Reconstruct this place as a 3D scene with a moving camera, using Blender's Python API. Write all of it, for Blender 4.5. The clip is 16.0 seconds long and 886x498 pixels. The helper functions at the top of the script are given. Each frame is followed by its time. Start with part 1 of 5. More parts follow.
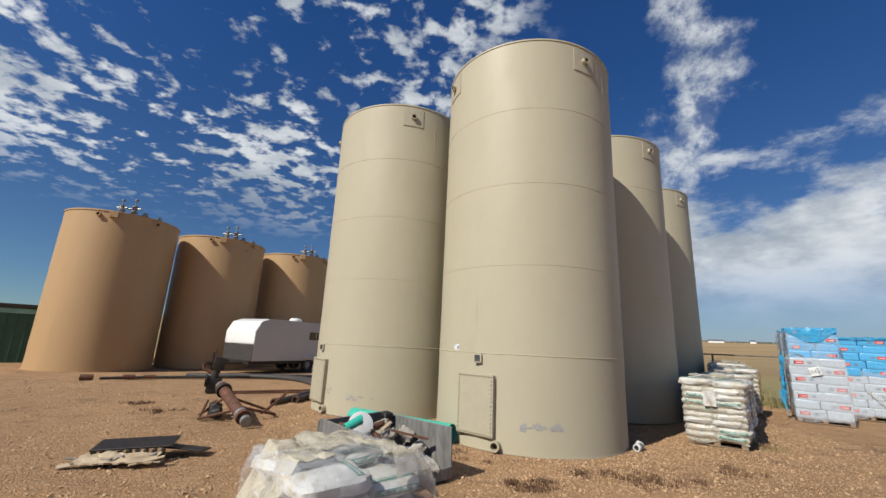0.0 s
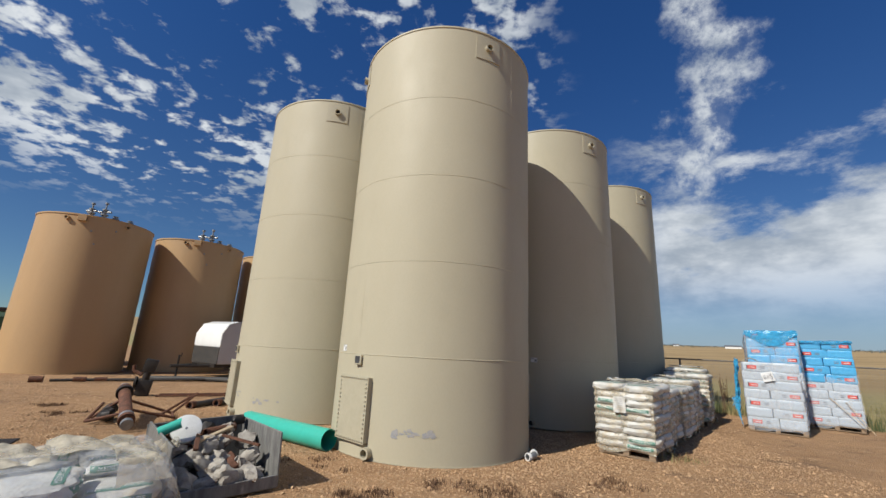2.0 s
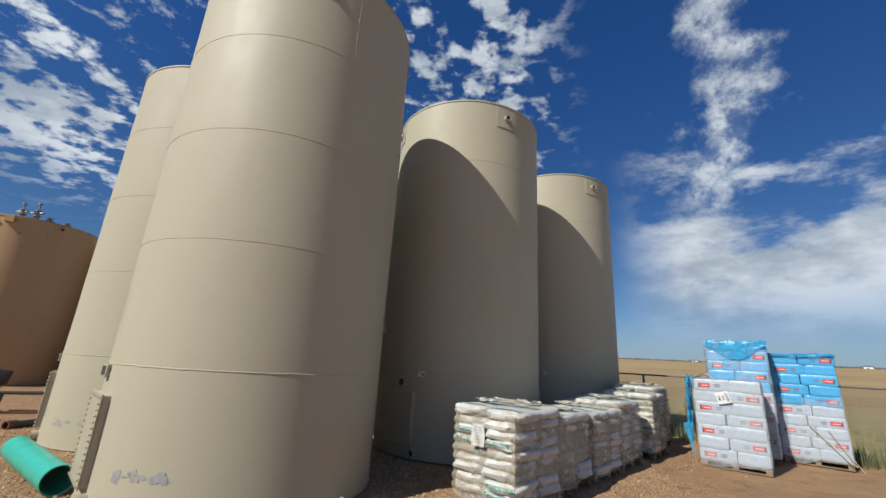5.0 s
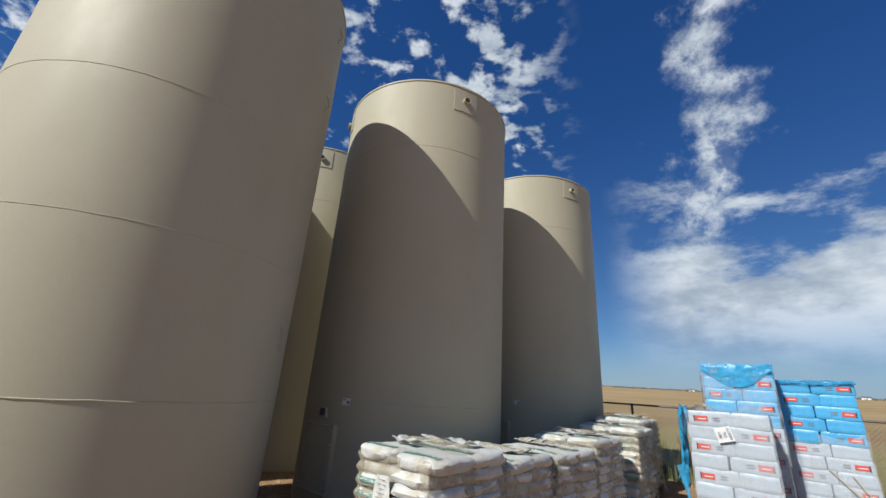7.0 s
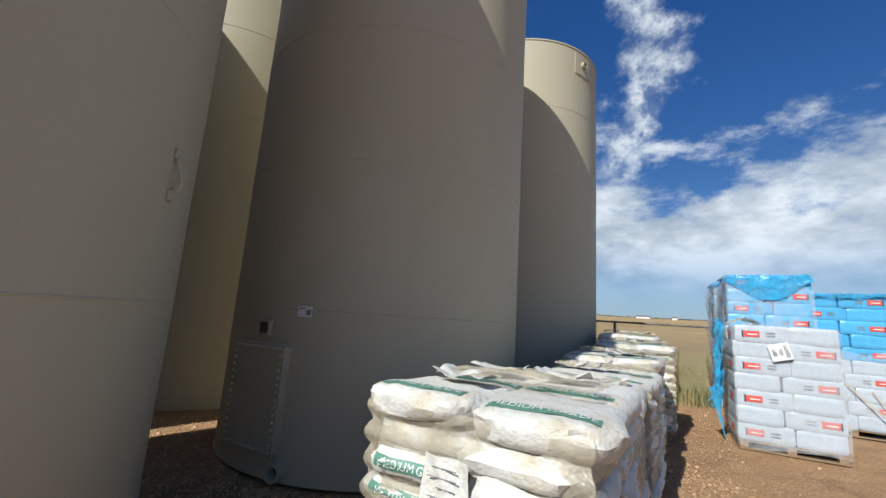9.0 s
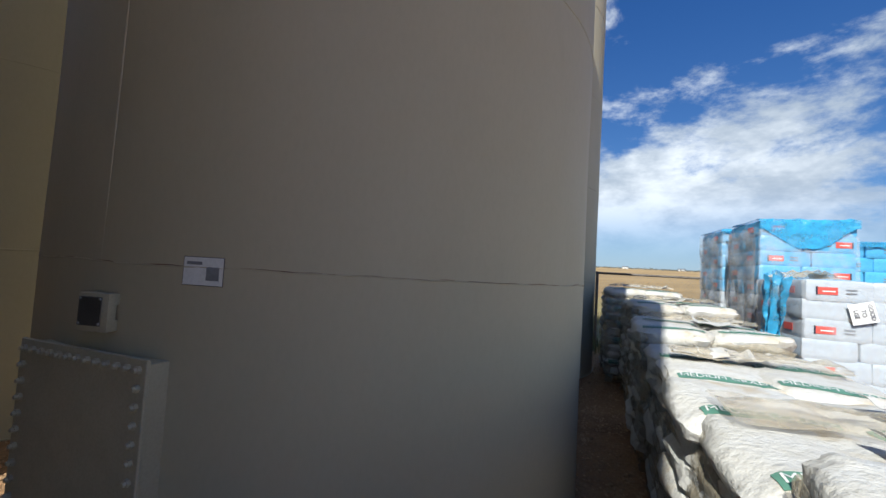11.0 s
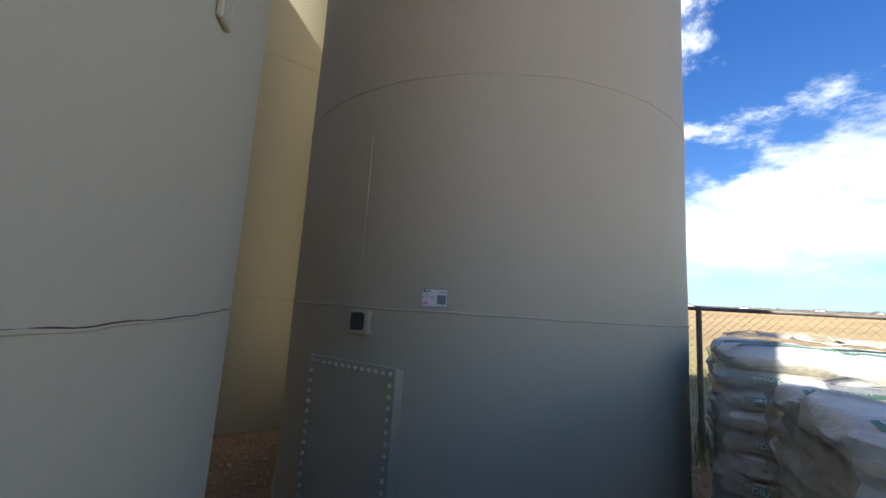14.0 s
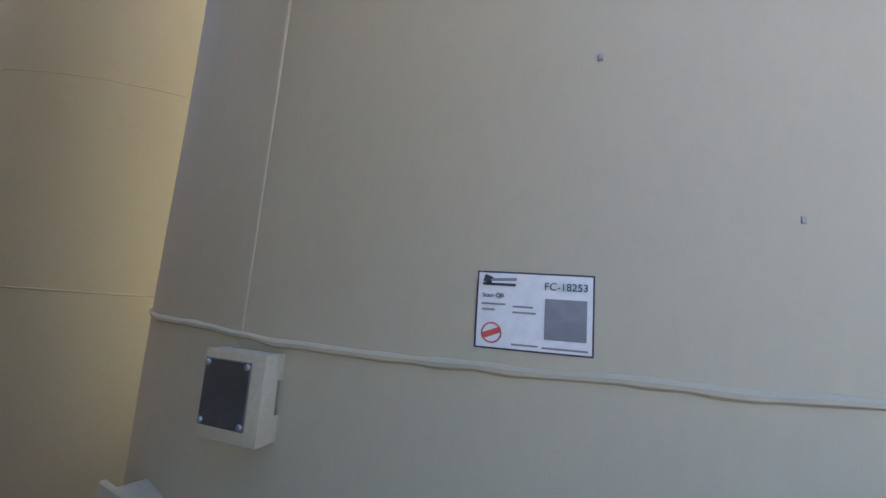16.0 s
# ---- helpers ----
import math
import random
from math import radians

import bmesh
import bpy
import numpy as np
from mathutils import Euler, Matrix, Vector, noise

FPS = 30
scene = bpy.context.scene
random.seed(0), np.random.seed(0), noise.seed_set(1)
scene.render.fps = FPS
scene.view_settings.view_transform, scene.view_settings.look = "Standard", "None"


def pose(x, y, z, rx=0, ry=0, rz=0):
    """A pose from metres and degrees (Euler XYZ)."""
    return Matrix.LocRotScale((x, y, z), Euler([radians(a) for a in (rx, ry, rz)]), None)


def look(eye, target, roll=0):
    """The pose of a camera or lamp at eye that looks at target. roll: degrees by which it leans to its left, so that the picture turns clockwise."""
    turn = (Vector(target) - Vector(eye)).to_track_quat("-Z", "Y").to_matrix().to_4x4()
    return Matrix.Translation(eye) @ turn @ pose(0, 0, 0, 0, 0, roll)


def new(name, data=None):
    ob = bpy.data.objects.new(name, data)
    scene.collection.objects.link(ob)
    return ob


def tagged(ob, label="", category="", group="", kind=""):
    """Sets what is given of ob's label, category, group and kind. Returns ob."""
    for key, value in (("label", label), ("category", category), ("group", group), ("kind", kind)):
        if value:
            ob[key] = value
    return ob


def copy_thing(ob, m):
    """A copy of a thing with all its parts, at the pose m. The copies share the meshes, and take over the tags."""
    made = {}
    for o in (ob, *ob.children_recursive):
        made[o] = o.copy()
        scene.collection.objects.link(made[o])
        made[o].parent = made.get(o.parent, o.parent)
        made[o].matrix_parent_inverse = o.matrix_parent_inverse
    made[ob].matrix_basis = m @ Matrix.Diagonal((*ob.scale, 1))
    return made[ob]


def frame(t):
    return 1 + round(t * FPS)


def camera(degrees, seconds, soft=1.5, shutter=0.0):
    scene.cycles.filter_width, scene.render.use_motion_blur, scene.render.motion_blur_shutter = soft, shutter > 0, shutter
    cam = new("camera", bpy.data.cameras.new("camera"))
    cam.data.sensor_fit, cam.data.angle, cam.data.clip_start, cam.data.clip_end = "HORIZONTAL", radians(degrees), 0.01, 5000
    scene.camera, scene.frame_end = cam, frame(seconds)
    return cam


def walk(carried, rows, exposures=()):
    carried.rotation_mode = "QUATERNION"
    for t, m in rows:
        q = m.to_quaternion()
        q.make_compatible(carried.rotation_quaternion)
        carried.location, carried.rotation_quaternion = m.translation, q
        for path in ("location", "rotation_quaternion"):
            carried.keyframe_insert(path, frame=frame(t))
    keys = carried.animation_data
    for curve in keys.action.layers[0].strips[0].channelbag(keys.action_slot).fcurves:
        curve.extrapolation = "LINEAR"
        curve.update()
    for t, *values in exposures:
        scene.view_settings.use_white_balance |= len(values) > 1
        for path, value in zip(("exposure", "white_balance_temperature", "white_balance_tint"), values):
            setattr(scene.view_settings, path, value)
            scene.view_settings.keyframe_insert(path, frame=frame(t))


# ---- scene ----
from mathutils.bvhtree import BVHTree

cam = camera(96.4, 16.0, 1.5)
walk(cam, [
    (0, pose(0.350, -0.091, 1.657, 103.37, -2.63, -0.50)),
    (0.5, pose(0.867, -0.064, 1.654, 103.84, -2.75, 0.15)),
    (1, pose(1.419, 0.030, 1.698, 103.85, -2.73, 0.81)),
    (1.5, pose(1.969, 0.119, 1.689, 103.99, -2.80, 1.11)),
    (2, pose(2.530, 0.301, 1.689, 103.99, -2.81, 1.21)),
    (2.5, pose(3.037, 0.440, 1.710, 103.89, -2.93, 1.38)),
    (3, pose(3.489, 0.710, 1.737, 104.05, -3.03, 1.46)),
    (3.5, pose(3.970, 1.066, 1.738, 104.53, -3.05, 1.76)),
    (4, pose(4.444, 1.388, 1.755, 105.05, -3.07, 2.14)),
    (4.5, pose(4.919, 1.796, 1.764, 105.28, -3.20, 3.03)),
    (7, pose(6.238, 3.721, 1.792, 109.45, -3.66, 2.16)),
    (7.5, pose(6.036, 4.337, 1.735, 109.94, -3.93, -1.86)),
    (8, pose(5.746, 5.013, 1.652, 107.12, -3.84, -6.19)),
    (8.5, pose(5.516, 5.631, 1.602, 102.83, -3.75, -8.00)),
    (9, pose(5.290, 6.255, 1.538, 99.83, -3.71, -7.89)),
    (9.5, pose(5.102, 6.914, 1.501, 97.72, -3.74, -8.64)),
    (10.3, pose(4.800, 7.700, 1.53, 95.6, -3.7, -12.5)),
    (11.2, pose(4.980, 8.720, 1.58, 92.8, -3.4, -20.0)),
    (12, pose(5.649, 9.318, 1.600, 94.08, -3.21, -22.83)),
    (12.5, pose(6.216, 9.842, 1.583, 95.90, -3.25, -22.60)),
    (13, pose(6.713, 10.325, 1.603, 96.10, -3.20, -19.70)),
    (13.5, pose(7.083, 10.880, 1.584, 97.26, -3.37, -13.51)),
    (14, pose(7.397, 11.368, 1.573, 97.94, -3.54, -6.28)),
    (14.5, pose(7.522, 11.853, 1.590, 97.91, -3.56, -4.19)),
    (15, pose(7.546, 12.363, 1.595, 97.71, -3.65, -3.89)),
    (15.5, pose(7.481, 12.795, 1.598, 98.41, -3.87, -5.76)),
    (16, pose(7.420, 13.209, 1.606, 98.15, -4.11, -6.40)),
], [(0, 0.06, 6400, 8), (4.5, 0.06, 6200, 7), (7, 0.12, 6100, 6), (8, 0.2, 6080, 6), (9.5, 0.40, 6120, 6), (12, 0.58, 6120, 7), (13, 0.55, 6200, 7), (14, 1.4, 6300, 7), (15, 2.1, 6350, 8), (16, 2.8, 6350, 7)])

# ---- sky, sun ----
SUN_AZ, SUN_EL = radians(-137), radians(41.5)
to_sun = Vector((math.cos(SUN_AZ) * math.cos(SUN_EL), math.sin(SUN_AZ) * math.cos(SUN_EL), math.sin(SUN_EL)))
sun = new("sun", bpy.data.lights.new("sun", "SUN"))
sun.data.energy, sun.data.angle, sun.data.color = 5.0, radians(0.53), (1.0, 0.94, 0.84)
sun.matrix_world = look(to_sun * 60, (0, 0, 0))


def link(nt, a, b):
    nt.links.new(a, b)


def math_node(nt, op, a, b=None, c=None, clamp=False):
    n = nt.nodes.new("ShaderNodeMath")
    n.operation, n.use_clamp = op, clamp
    for i, v in enumerate((a, b, c)):
        if v is None:
            continue
        if isinstance(v, (int, float)):
            n.inputs[i].default_value = v
        else:
            link(nt, v, n.inputs[i])
    return n.outputs[0]


def smooth(nt, value, lo, hi, a=0.0, b=1.0):
    n = nt.nodes.new("ShaderNodeMapRange")
    n.interpolation_type = "SMOOTHSTEP"
    link(nt, value, n.inputs[0])
    for i, v in enumerate((lo, hi, a, b)):
        n.inputs[i + 1].default_value = v
    return n.outputs[0]


def mix_col(nt, fac, a, b, mode="MIX"):
    n = nt.nodes.new("ShaderNodeMix")
    n.data_type, n.blend_type = "RGBA", mode
    if isinstance(fac, (int, float)):
        n.inputs[0].default_value = fac
    else:
        link(nt, fac, n.inputs[0])
    for i, v in ((6, a), (7, b)):
        if isinstance(v, tuple):
            n.inputs[i].default_value = (*v[:3], 1)
        else:
            link(nt, v, n.inputs[i])
    return n.outputs[2]


def noise_node(nt, vec, scale, detail=4.0, rough=0.55, dist=0.0):
    n = nt.nodes.new("ShaderNodeTexNoise")
    n.inputs["Scale"].default_value, n.inputs["Detail"].default_value = scale, detail
    n.inputs["Roughness"].default_value, n.inputs["Distortion"].default_value = rough, dist
    if vec is not None:
        link(nt, vec, n.inputs["Vector"])
    return n.outputs[0]


def make_world():
    world = bpy.data.worlds.new("sky")
    world.use_nodes = True
    scene.world = world
    nt = world.node_tree
    nt.nodes.clear()
    out, bg = nt.nodes.new("ShaderNodeOutputWorld"), nt.nodes.new("ShaderNodeBackground")
    sky = nt.nodes.new("ShaderNodeTexSky")
    sky.sky_type, sky.sun_disc = "NISHITA", False
    sky.sun_elevation, sky.sun_rotation = SUN_EL, math.atan2(to_sun.x, to_sun.y)
    sky.altitude, sky.air_density, sky.dust_density, sky.ozone_density = 1500, 1.0, 0.4, 2.5
    co = nt.nodes.new("ShaderNodeTexCoord").outputs["Generated"]
    sep = nt.nodes.new("ShaderNodeSeparateXYZ")
    link(nt, co, sep.inputs[0])
    x, y, z = sep.outputs
    zc = math_node(nt, "MAXIMUM", z, 0.02)
    zz = math_node(nt, "ADD", zc, 0.12)
    flat = nt.nodes.new("ShaderNodeCombineXYZ")
    link(nt, math_node(nt, "DIVIDE", x, zz), flat.inputs[0])
    link(nt, math_node(nt, "DIVIDE", y, zz), flat.inputs[1])
    az = math_node(nt, "ARCTAN2", x, y)
    # broken altocumulus over the north-west
    small = noise_node(nt, flat.outputs[0], 10.0, 8, 0.58, 0.15)
    large = noise_node(nt, flat.outputs[0], 1.5, 3, 0.5)
    puff = smooth(nt, math_node(nt, "ADD", math_node(nt, "MULTIPLY", small, 0.75), math_node(nt, "MULTIPLY", large, 0.5)), 0.615, 0.725)
    west = math_node(nt, "MULTIPLY", smooth(nt, az, 0.10, 0.34, 1, 0), smooth(nt, z, 0.20, 0.36))
    puff = math_node(nt, "MULTIPLY", puff, west)
    # plume of cloud that climbs out of the bank to the north-east
    wob = noise_node(nt, co, 6.0, 9, 0.62)
    lane = math_node(nt, "ADD", math_node(nt, "SUBTRACT", az, 0.60), math_node(nt, "MULTIPLY", math_node(nt, "SUBTRACT", wob, 0.5), 0.55))
    lane = math_node(nt, "SUBTRACT", lane, math_node(nt, "MULTIPLY", math_node(nt, "SUBTRACT", z, 0.45), 0.25))
    plume = smooth(nt, math_node(nt, "ABSOLUTE", lane), 0.0, 0.10, 1, 0)
    plume = math_node(nt, "MULTIPLY", plume, smooth(nt, z, 0.12, 0.3))
    plume = math_node(nt, "MULTIPLY", plume, smooth(nt, noise_node(nt, co, 22, 8, 0.65), 0.36, 0.60, 0.15, 0.95))
    # bank of cumulus and stratus low in the east
    stretch = nt.nodes.new("ShaderNodeMapping")
    stretch.inputs["Scale"].default_value = (2.2, 2.2, 4.6)
    link(nt, co, stretch.inputs[0])
    bank_n = noise_node(nt, stretch.outputs[0], 2.1, 10, 0.62, 0.1)
    top = math_node(nt, "SUBTRACT", 0.43, math_node(nt, "MULTIPLY", smooth(nt, az, 0.5, 1.0), 0.06))
    high = math_node(nt, "SUBTRACT", top, z)
    bank = math_node(nt, "ADD", math_node(nt, "MULTIPLY", high, 0.95), math_node(nt, "MULTIPLY", math_node(nt, "SUBTRACT", bank_n, 0.42), 0.95))
    bank = smooth(nt, bank, 0.06, 0.25)
    bank = math_node(nt, "MULTIPLY", bank, smooth(nt, az, 0.34, 0.52))
    bank = math_node(nt, "MULTIPLY", bank, smooth(nt, z, 0.03, 0.22))
    cloud = math_node(nt, "MAXIMUM", math_node(nt, "MAXIMUM", puff, plume), bank)
    shade = smooth(nt, noise_node(nt, stretch.outputs[0], 2.3, 5, 0.6), 0.35, 0.68)
    white = mix_col(nt, shade, (5.2, 5.8, 6.6), (11.0, 11.2, 11.4))
    blue = mix_col(nt, smooth(nt, z, 0.02, 0.75), (0.58, 0.74, 0.88), (0.37, 0.78, 1.32))
    deep = mix_col(nt, 1.0, sky.outputs[0], blue, "MULTIPLY")
    haze = math_node(nt, "MULTIPLY", smooth(nt, z, 0.0, 0.15, 0.8, 0.0), smooth(nt, az, 0.0, 0.4))
    deep = mix_col(nt, haze, deep, (4.3, 5.2, 6.3))
    col = mix_col(nt, math_node(nt, "MULTIPLY", cloud, 0.92), deep, white)
    link(nt, col, bg.inputs[0])
    bg.inputs[1].default_value = 0.070
    link(nt, bg.outputs[0], out.inputs[0])


make_world()


# ---- materials ----
def material(name, col, col2=None, rough=0.6, metal=0.0, scale=3.0, fine=60.0, bump=0.15, spot=None, spot_at=(0.62, 0.7), spot_scale=2.0,
             alpha=1.0, stretch=(1, 1, 1), coord="Object", rand=0.0, spec=0.5, grain=0.25):
    m = bpy.data.materials.new(name)
    m.use_nodes = True
    nt = m.node_tree
    b = nt.nodes["Principled BSDF"]
    tc = nt.nodes.new("ShaderNodeTexCoord")
    mp = nt.nodes.new("ShaderNodeMapping")
    mp.inputs["Scale"].default_value = stretch
    link(nt, tc.outputs[coord], mp.inputs[0])
    v = mp.outputs[0]
    n1, n2 = noise_node(nt, v, scale, 5, 0.6), noise_node(nt, v, fine, 3, 0.6)
    col2 = col2 or tuple(c * 0.8 for c in col)
    c = mix_col(nt, smooth(nt, n1, 0.3, 0.7), col, col2)
    c = mix_col(nt, math_node(nt, "MULTIPLY", smooth(nt, n2, 0.35, 0.75), grain), c, tuple(k * 0.6 for k in col2))
    if spot:
        c = mix_col(nt, smooth(nt, noise_node(nt, v, spot_scale, 6, 0.65), *spot_at), c, spot)
    if rand:
        oi = nt.nodes.new("ShaderNodeObjectInfo")
        hsv = nt.nodes.new("ShaderNodeHueSaturation")
        link(nt, math_node(nt, "ADD", 1 - rand / 2, math_node(nt, "MULTIPLY", oi.outputs["Random"], rand)), hsv.inputs["Value"])
        link(nt, c, hsv.inputs["Color"])
        c = hsv.outputs[0]
    link(nt, c, b.inputs["Base Color"])
    link(nt, smooth(nt, n1, 0.2, 0.8, max(rough - 0.1, 0.02), min(rough + 0.1, 1)), b.inputs["Roughness"])
    b.inputs["Metallic"].default_value, b.inputs["Alpha"].default_value = metal, alpha
    if alpha < 1:  # film lies single in some places and bunched in others
        link(nt, smooth(nt, n1, 0.34, 0.68, alpha * 0.35, min(alpha * 1.8, 0.9)), b.inputs["Alpha"])
    b.inputs["Specular IOR Level"].default_value = spec
    if bump:
        bp = nt.nodes.new("ShaderNodeBump")
        bp.inputs["Strength"].default_value, bp.inputs["Distance"].default_value = bump, 0.01
        link(nt, math_node(nt, "ADD", n2, n1), bp.inputs["Height"])
        link(nt, bp.outputs[0], b.inputs["Normal"])
    return m


BEIGE = material("beige_tank_paint", (0.435, 0.395, 0.288), (0.415, 0.375, 0.270), 0.62, 0, 0.9, 45, 0.02, spot=(0.375, 0.335, 0.24), spot_at=(0.55, 0.9), spot_scale=1.3, stretch=(1, 1, 0.5), grain=0.08, spec=0.4)
BEIGE_PART = material("beige_fitting_paint", (0.435, 0.395, 0.288), (0.40, 0.36, 0.26), 0.45, 0, 6, 90, 0.12)
TAN = material("tan_tank_paint", (0.46, 0.295, 0.145), (0.42, 0.268, 0.13), 0.55, 0, 0.7, 30, 0.02, spot=(0.52, 0.37, 0.25), spot_at=(0.68, 0.85), spot_scale=2.2, stretch=(1, 1, 0.25), grain=0.08)
CHIP = material("bare_primer", (0.27, 0.28, 0.30), (0.36, 0.34, 0.31), 0.7, 0, 14, 80, 0.2)
FENCE_STEEL = material("weathered_fence_pipe", (0.15, 0.135, 0.12), (0.10, 0.085, 0.075), 0.6, 0.3, 8, 60, 0.1)
DARK_HOLE = material("dark_opening", (0.03, 0.028, 0.025), None, 0.8)
GREY_PLATE = material("grey_metal_plate", (0.09, 0.09, 0.09), (0.12, 0.12, 0.12), 0.4, 0.6, 10, 120, 0.1)
STEEL = material("galvanised_steel", (0.32, 0.33, 0.34), (0.22, 0.22, 0.22), 0.5, 0.6, 9, 90, 0.15)
RUST = material("rusted_steel", (0.16, 0.065, 0.035), (0.09, 0.045, 0.03), 0.8, 0.25, 8, 70, 0.5, spot=(0.25, 0.11, 0.05), spot_at=(0.55, 0.7), spot_scale=9)
BLACK_IRON = material("black_oily_iron", (0.022, 0.02, 0.019), (0.045, 0.035, 0.028), 0.55, 0.4, 9, 80, 0.3)
RUBBER = material("black_rubber_hose", (0.03, 0.03, 0.03), (0.06, 0.052, 0.045), 0.65, 0, 6, 50, 0.2)
SACK = material("white_woven_sack", (0.59, 0.588, 0.565), (0.54, 0.53, 0.49), 0.5, 0, 9, 38, 0.8, spot=(0.47, 0.39, 0.27), spot_at=(0.50, 0.72), spot_scale=4, rand=0.14)
SACK_GREEN = material("green_sack_print", (0.075, 0.20, 0.15), (0.11, 0.25, 0.19), 0.55, 0, 12, 120, 0.2)
FILM = material("torn_clear_film", (0.62, 0.565, 0.45), (0.50, 0.44, 0.33), 0.22, 0, 3.5, 30, 1.0, alpha=0.26)
CLEAR_FILM = material("tight_clear_film", (0.85, 0.87, 0.90), (0.75, 0.78, 0.82), 0.15, 0, 4, 30, 1.0, alpha=0.10)
FILM_DENSE = material("bunched_clear_film", (0.68, 0.62, 0.49), (0.56, 0.50, 0.38), 0.28, 0, 4, 28, 0.9, alpha=0.55)
HAZE_FILM = material("hazy_grey_film", (0.62, 0.66, 0.70), (0.54, 0.58, 0.62), 0.2, 0, 4, 30, 0.8, alpha=0.26)
BLUE_FILM = material("blue_stretch_film", (0.09, 0.45, 0.74), (0.05, 0.36, 0.65), 0.2, 0, 4, 30, 0.9, alpha=0.6)
PACK = material("pale_grey_pack", (0.44, 0.495, 0.555), (0.40, 0.455, 0.515), 0.35, 0, 5, 60, 0.35, rand=0.08)
PACK_BLUE = material("blue_film_pack", (0.10, 0.40, 0.68), (0.07, 0.34, 0.62), 0.25, 0, 5, 40, 0.5, rand=0.12)
PACK_RED = material("red_print", (0.62, 0.10, 0.08), (0.55, 0.085, 0.07), 0.4, 0, 9, 60, 0.05)
PRINT_DARK = material("dark_print", (0.03, 0.035, 0.06), None, 0.5, 0, 9, 60, 0.0)
PRINT_GREY = material("grey_print", (0.22, 0.23, 0.25), None, 0.5, 0, 9, 60, 0.0)
PAPER = material("white_paper", (0.72, 0.73, 0.73), (0.68, 0.69, 0.69), 0.4, 0, 9, 80, 0.05)
WOOD = material("weathered_pallet_wood", (0.30, 0.21, 0.13), (0.20, 0.14, 0.09), 0.8, 0, 4, 40, 0.4, stretch=(1, 6, 6))
PALE_WOOD = material("pale_broken_board", (0.50, 0.40, 0.27), (0.40, 0.30, 0.19), 0.75, 0, 5, 50, 0.4)
TEAL = material("green_pvc_pipe", (0.05, 0.43, 0.33), (0.045, 0.38, 0.285), 0.38, 0, 3, 60, 0.08, spot=(0.10, 0.40, 0.31), spot_at=(0.6, 0.8))
WHITE_PLASTIC = material("white_plastic", (0.78, 0.78, 0.76), (0.68, 0.67, 0.64), 0.4, 0, 5, 60, 0.08)
CONCRETE = material("crumbly_grey_waste", (0.40, 0.37, 0.32), (0.24, 0.21, 0.18), 0.85, 0, 8, 50, 0.6, spot=(0.10, 0.06, 0.04), spot_at=(0.56, 0.64), spot_scale=7)
BIN_GREY = material("dirty_grey_plastic_bin", (0.22, 0.215, 0.20), (0.12, 0.115, 0.11), 0.55, 0, 4, 40, 0.25, spot=(0.34, 0.33, 0.30), spot_at=(0.6, 0.8), spot_scale=3, stretch=(3, 3, 1))
TRAILER_WHITE = material("white_trailer_skin", (0.78, 0.78, 0.76), (0.72, 0.72, 0.70), 0.35, 0, 1, 30, 0.04)
TRAILER_GREY = material("grey_trailer_skin", (0.58, 0.57, 0.56), (0.54, 0.53, 0.52), 0.4, 0, 1, 30, 0.04)
GREEN_WALL = material("dark_green_cladding", (0.022, 0.085, 0.05), (0.018, 0.07, 0.042), 0.5, 0, 2, 40, 0.1)
GREEN_TRIM = material("pale_green_trim", (0.20, 0.42, 0.36), None, 0.5)
GLASS = material("dark_window_glass", (0.10, 0.085, 0.05), None, 0.06, 0, 3, 30, 0.0)
DRY_GRASS = material("dry_grass", (0.36, 0.28, 0.13), (0.20, 0.18, 0.07), 0.8, 0, 0.6, 20, 0.0)
WEED = material("brown_seeded_weed", (0.11, 0.055, 0.03), (0.16, 0.09, 0.045), 0.85, 0, 3, 30, 0.0)
LEAF = material("green_weed_leaf", (0.07, 0.10, 0.04), (0.11, 0.12, 0.05), 0.7, 0, 3, 30, 0.0)
FAR_TREE = material("far_dark_foliage", (0.085, 0.095, 0.085), (0.12, 0.125, 0.10), 0.9, 0, 0.2, 2, 0.0)
STONE = material("pale_gravel_stone", (0.54, 0.355, 0.20), (0.45, 0.29, 0.16), 0.85, 0, 5, 60, 0.3, rand=0.0)
# tint gravel stone by stone
_nt = STONE.node_tree
_geo = _nt.nodes.new("ShaderNodeNewGeometry")
_b = _nt.nodes["Principled BSDF"]
_src = _b.inputs["Base Color"].links[0].from_socket
_h = _nt.nodes.new("ShaderNodeHueSaturation")
link(_nt, math_node(_nt, "ADD", 0.70, math_node(_nt, "MULTIPLY", _geo.outputs["Random Per Island"], 0.5)), _h.inputs["Value"])
link(_nt, _src, _h.inputs["Color"])
link(_nt, _h.outputs[0], _b.inputs["Base Color"])

FENCE_AT, FENCE_N = (11.2, 16.1), (0.62, 0.785)


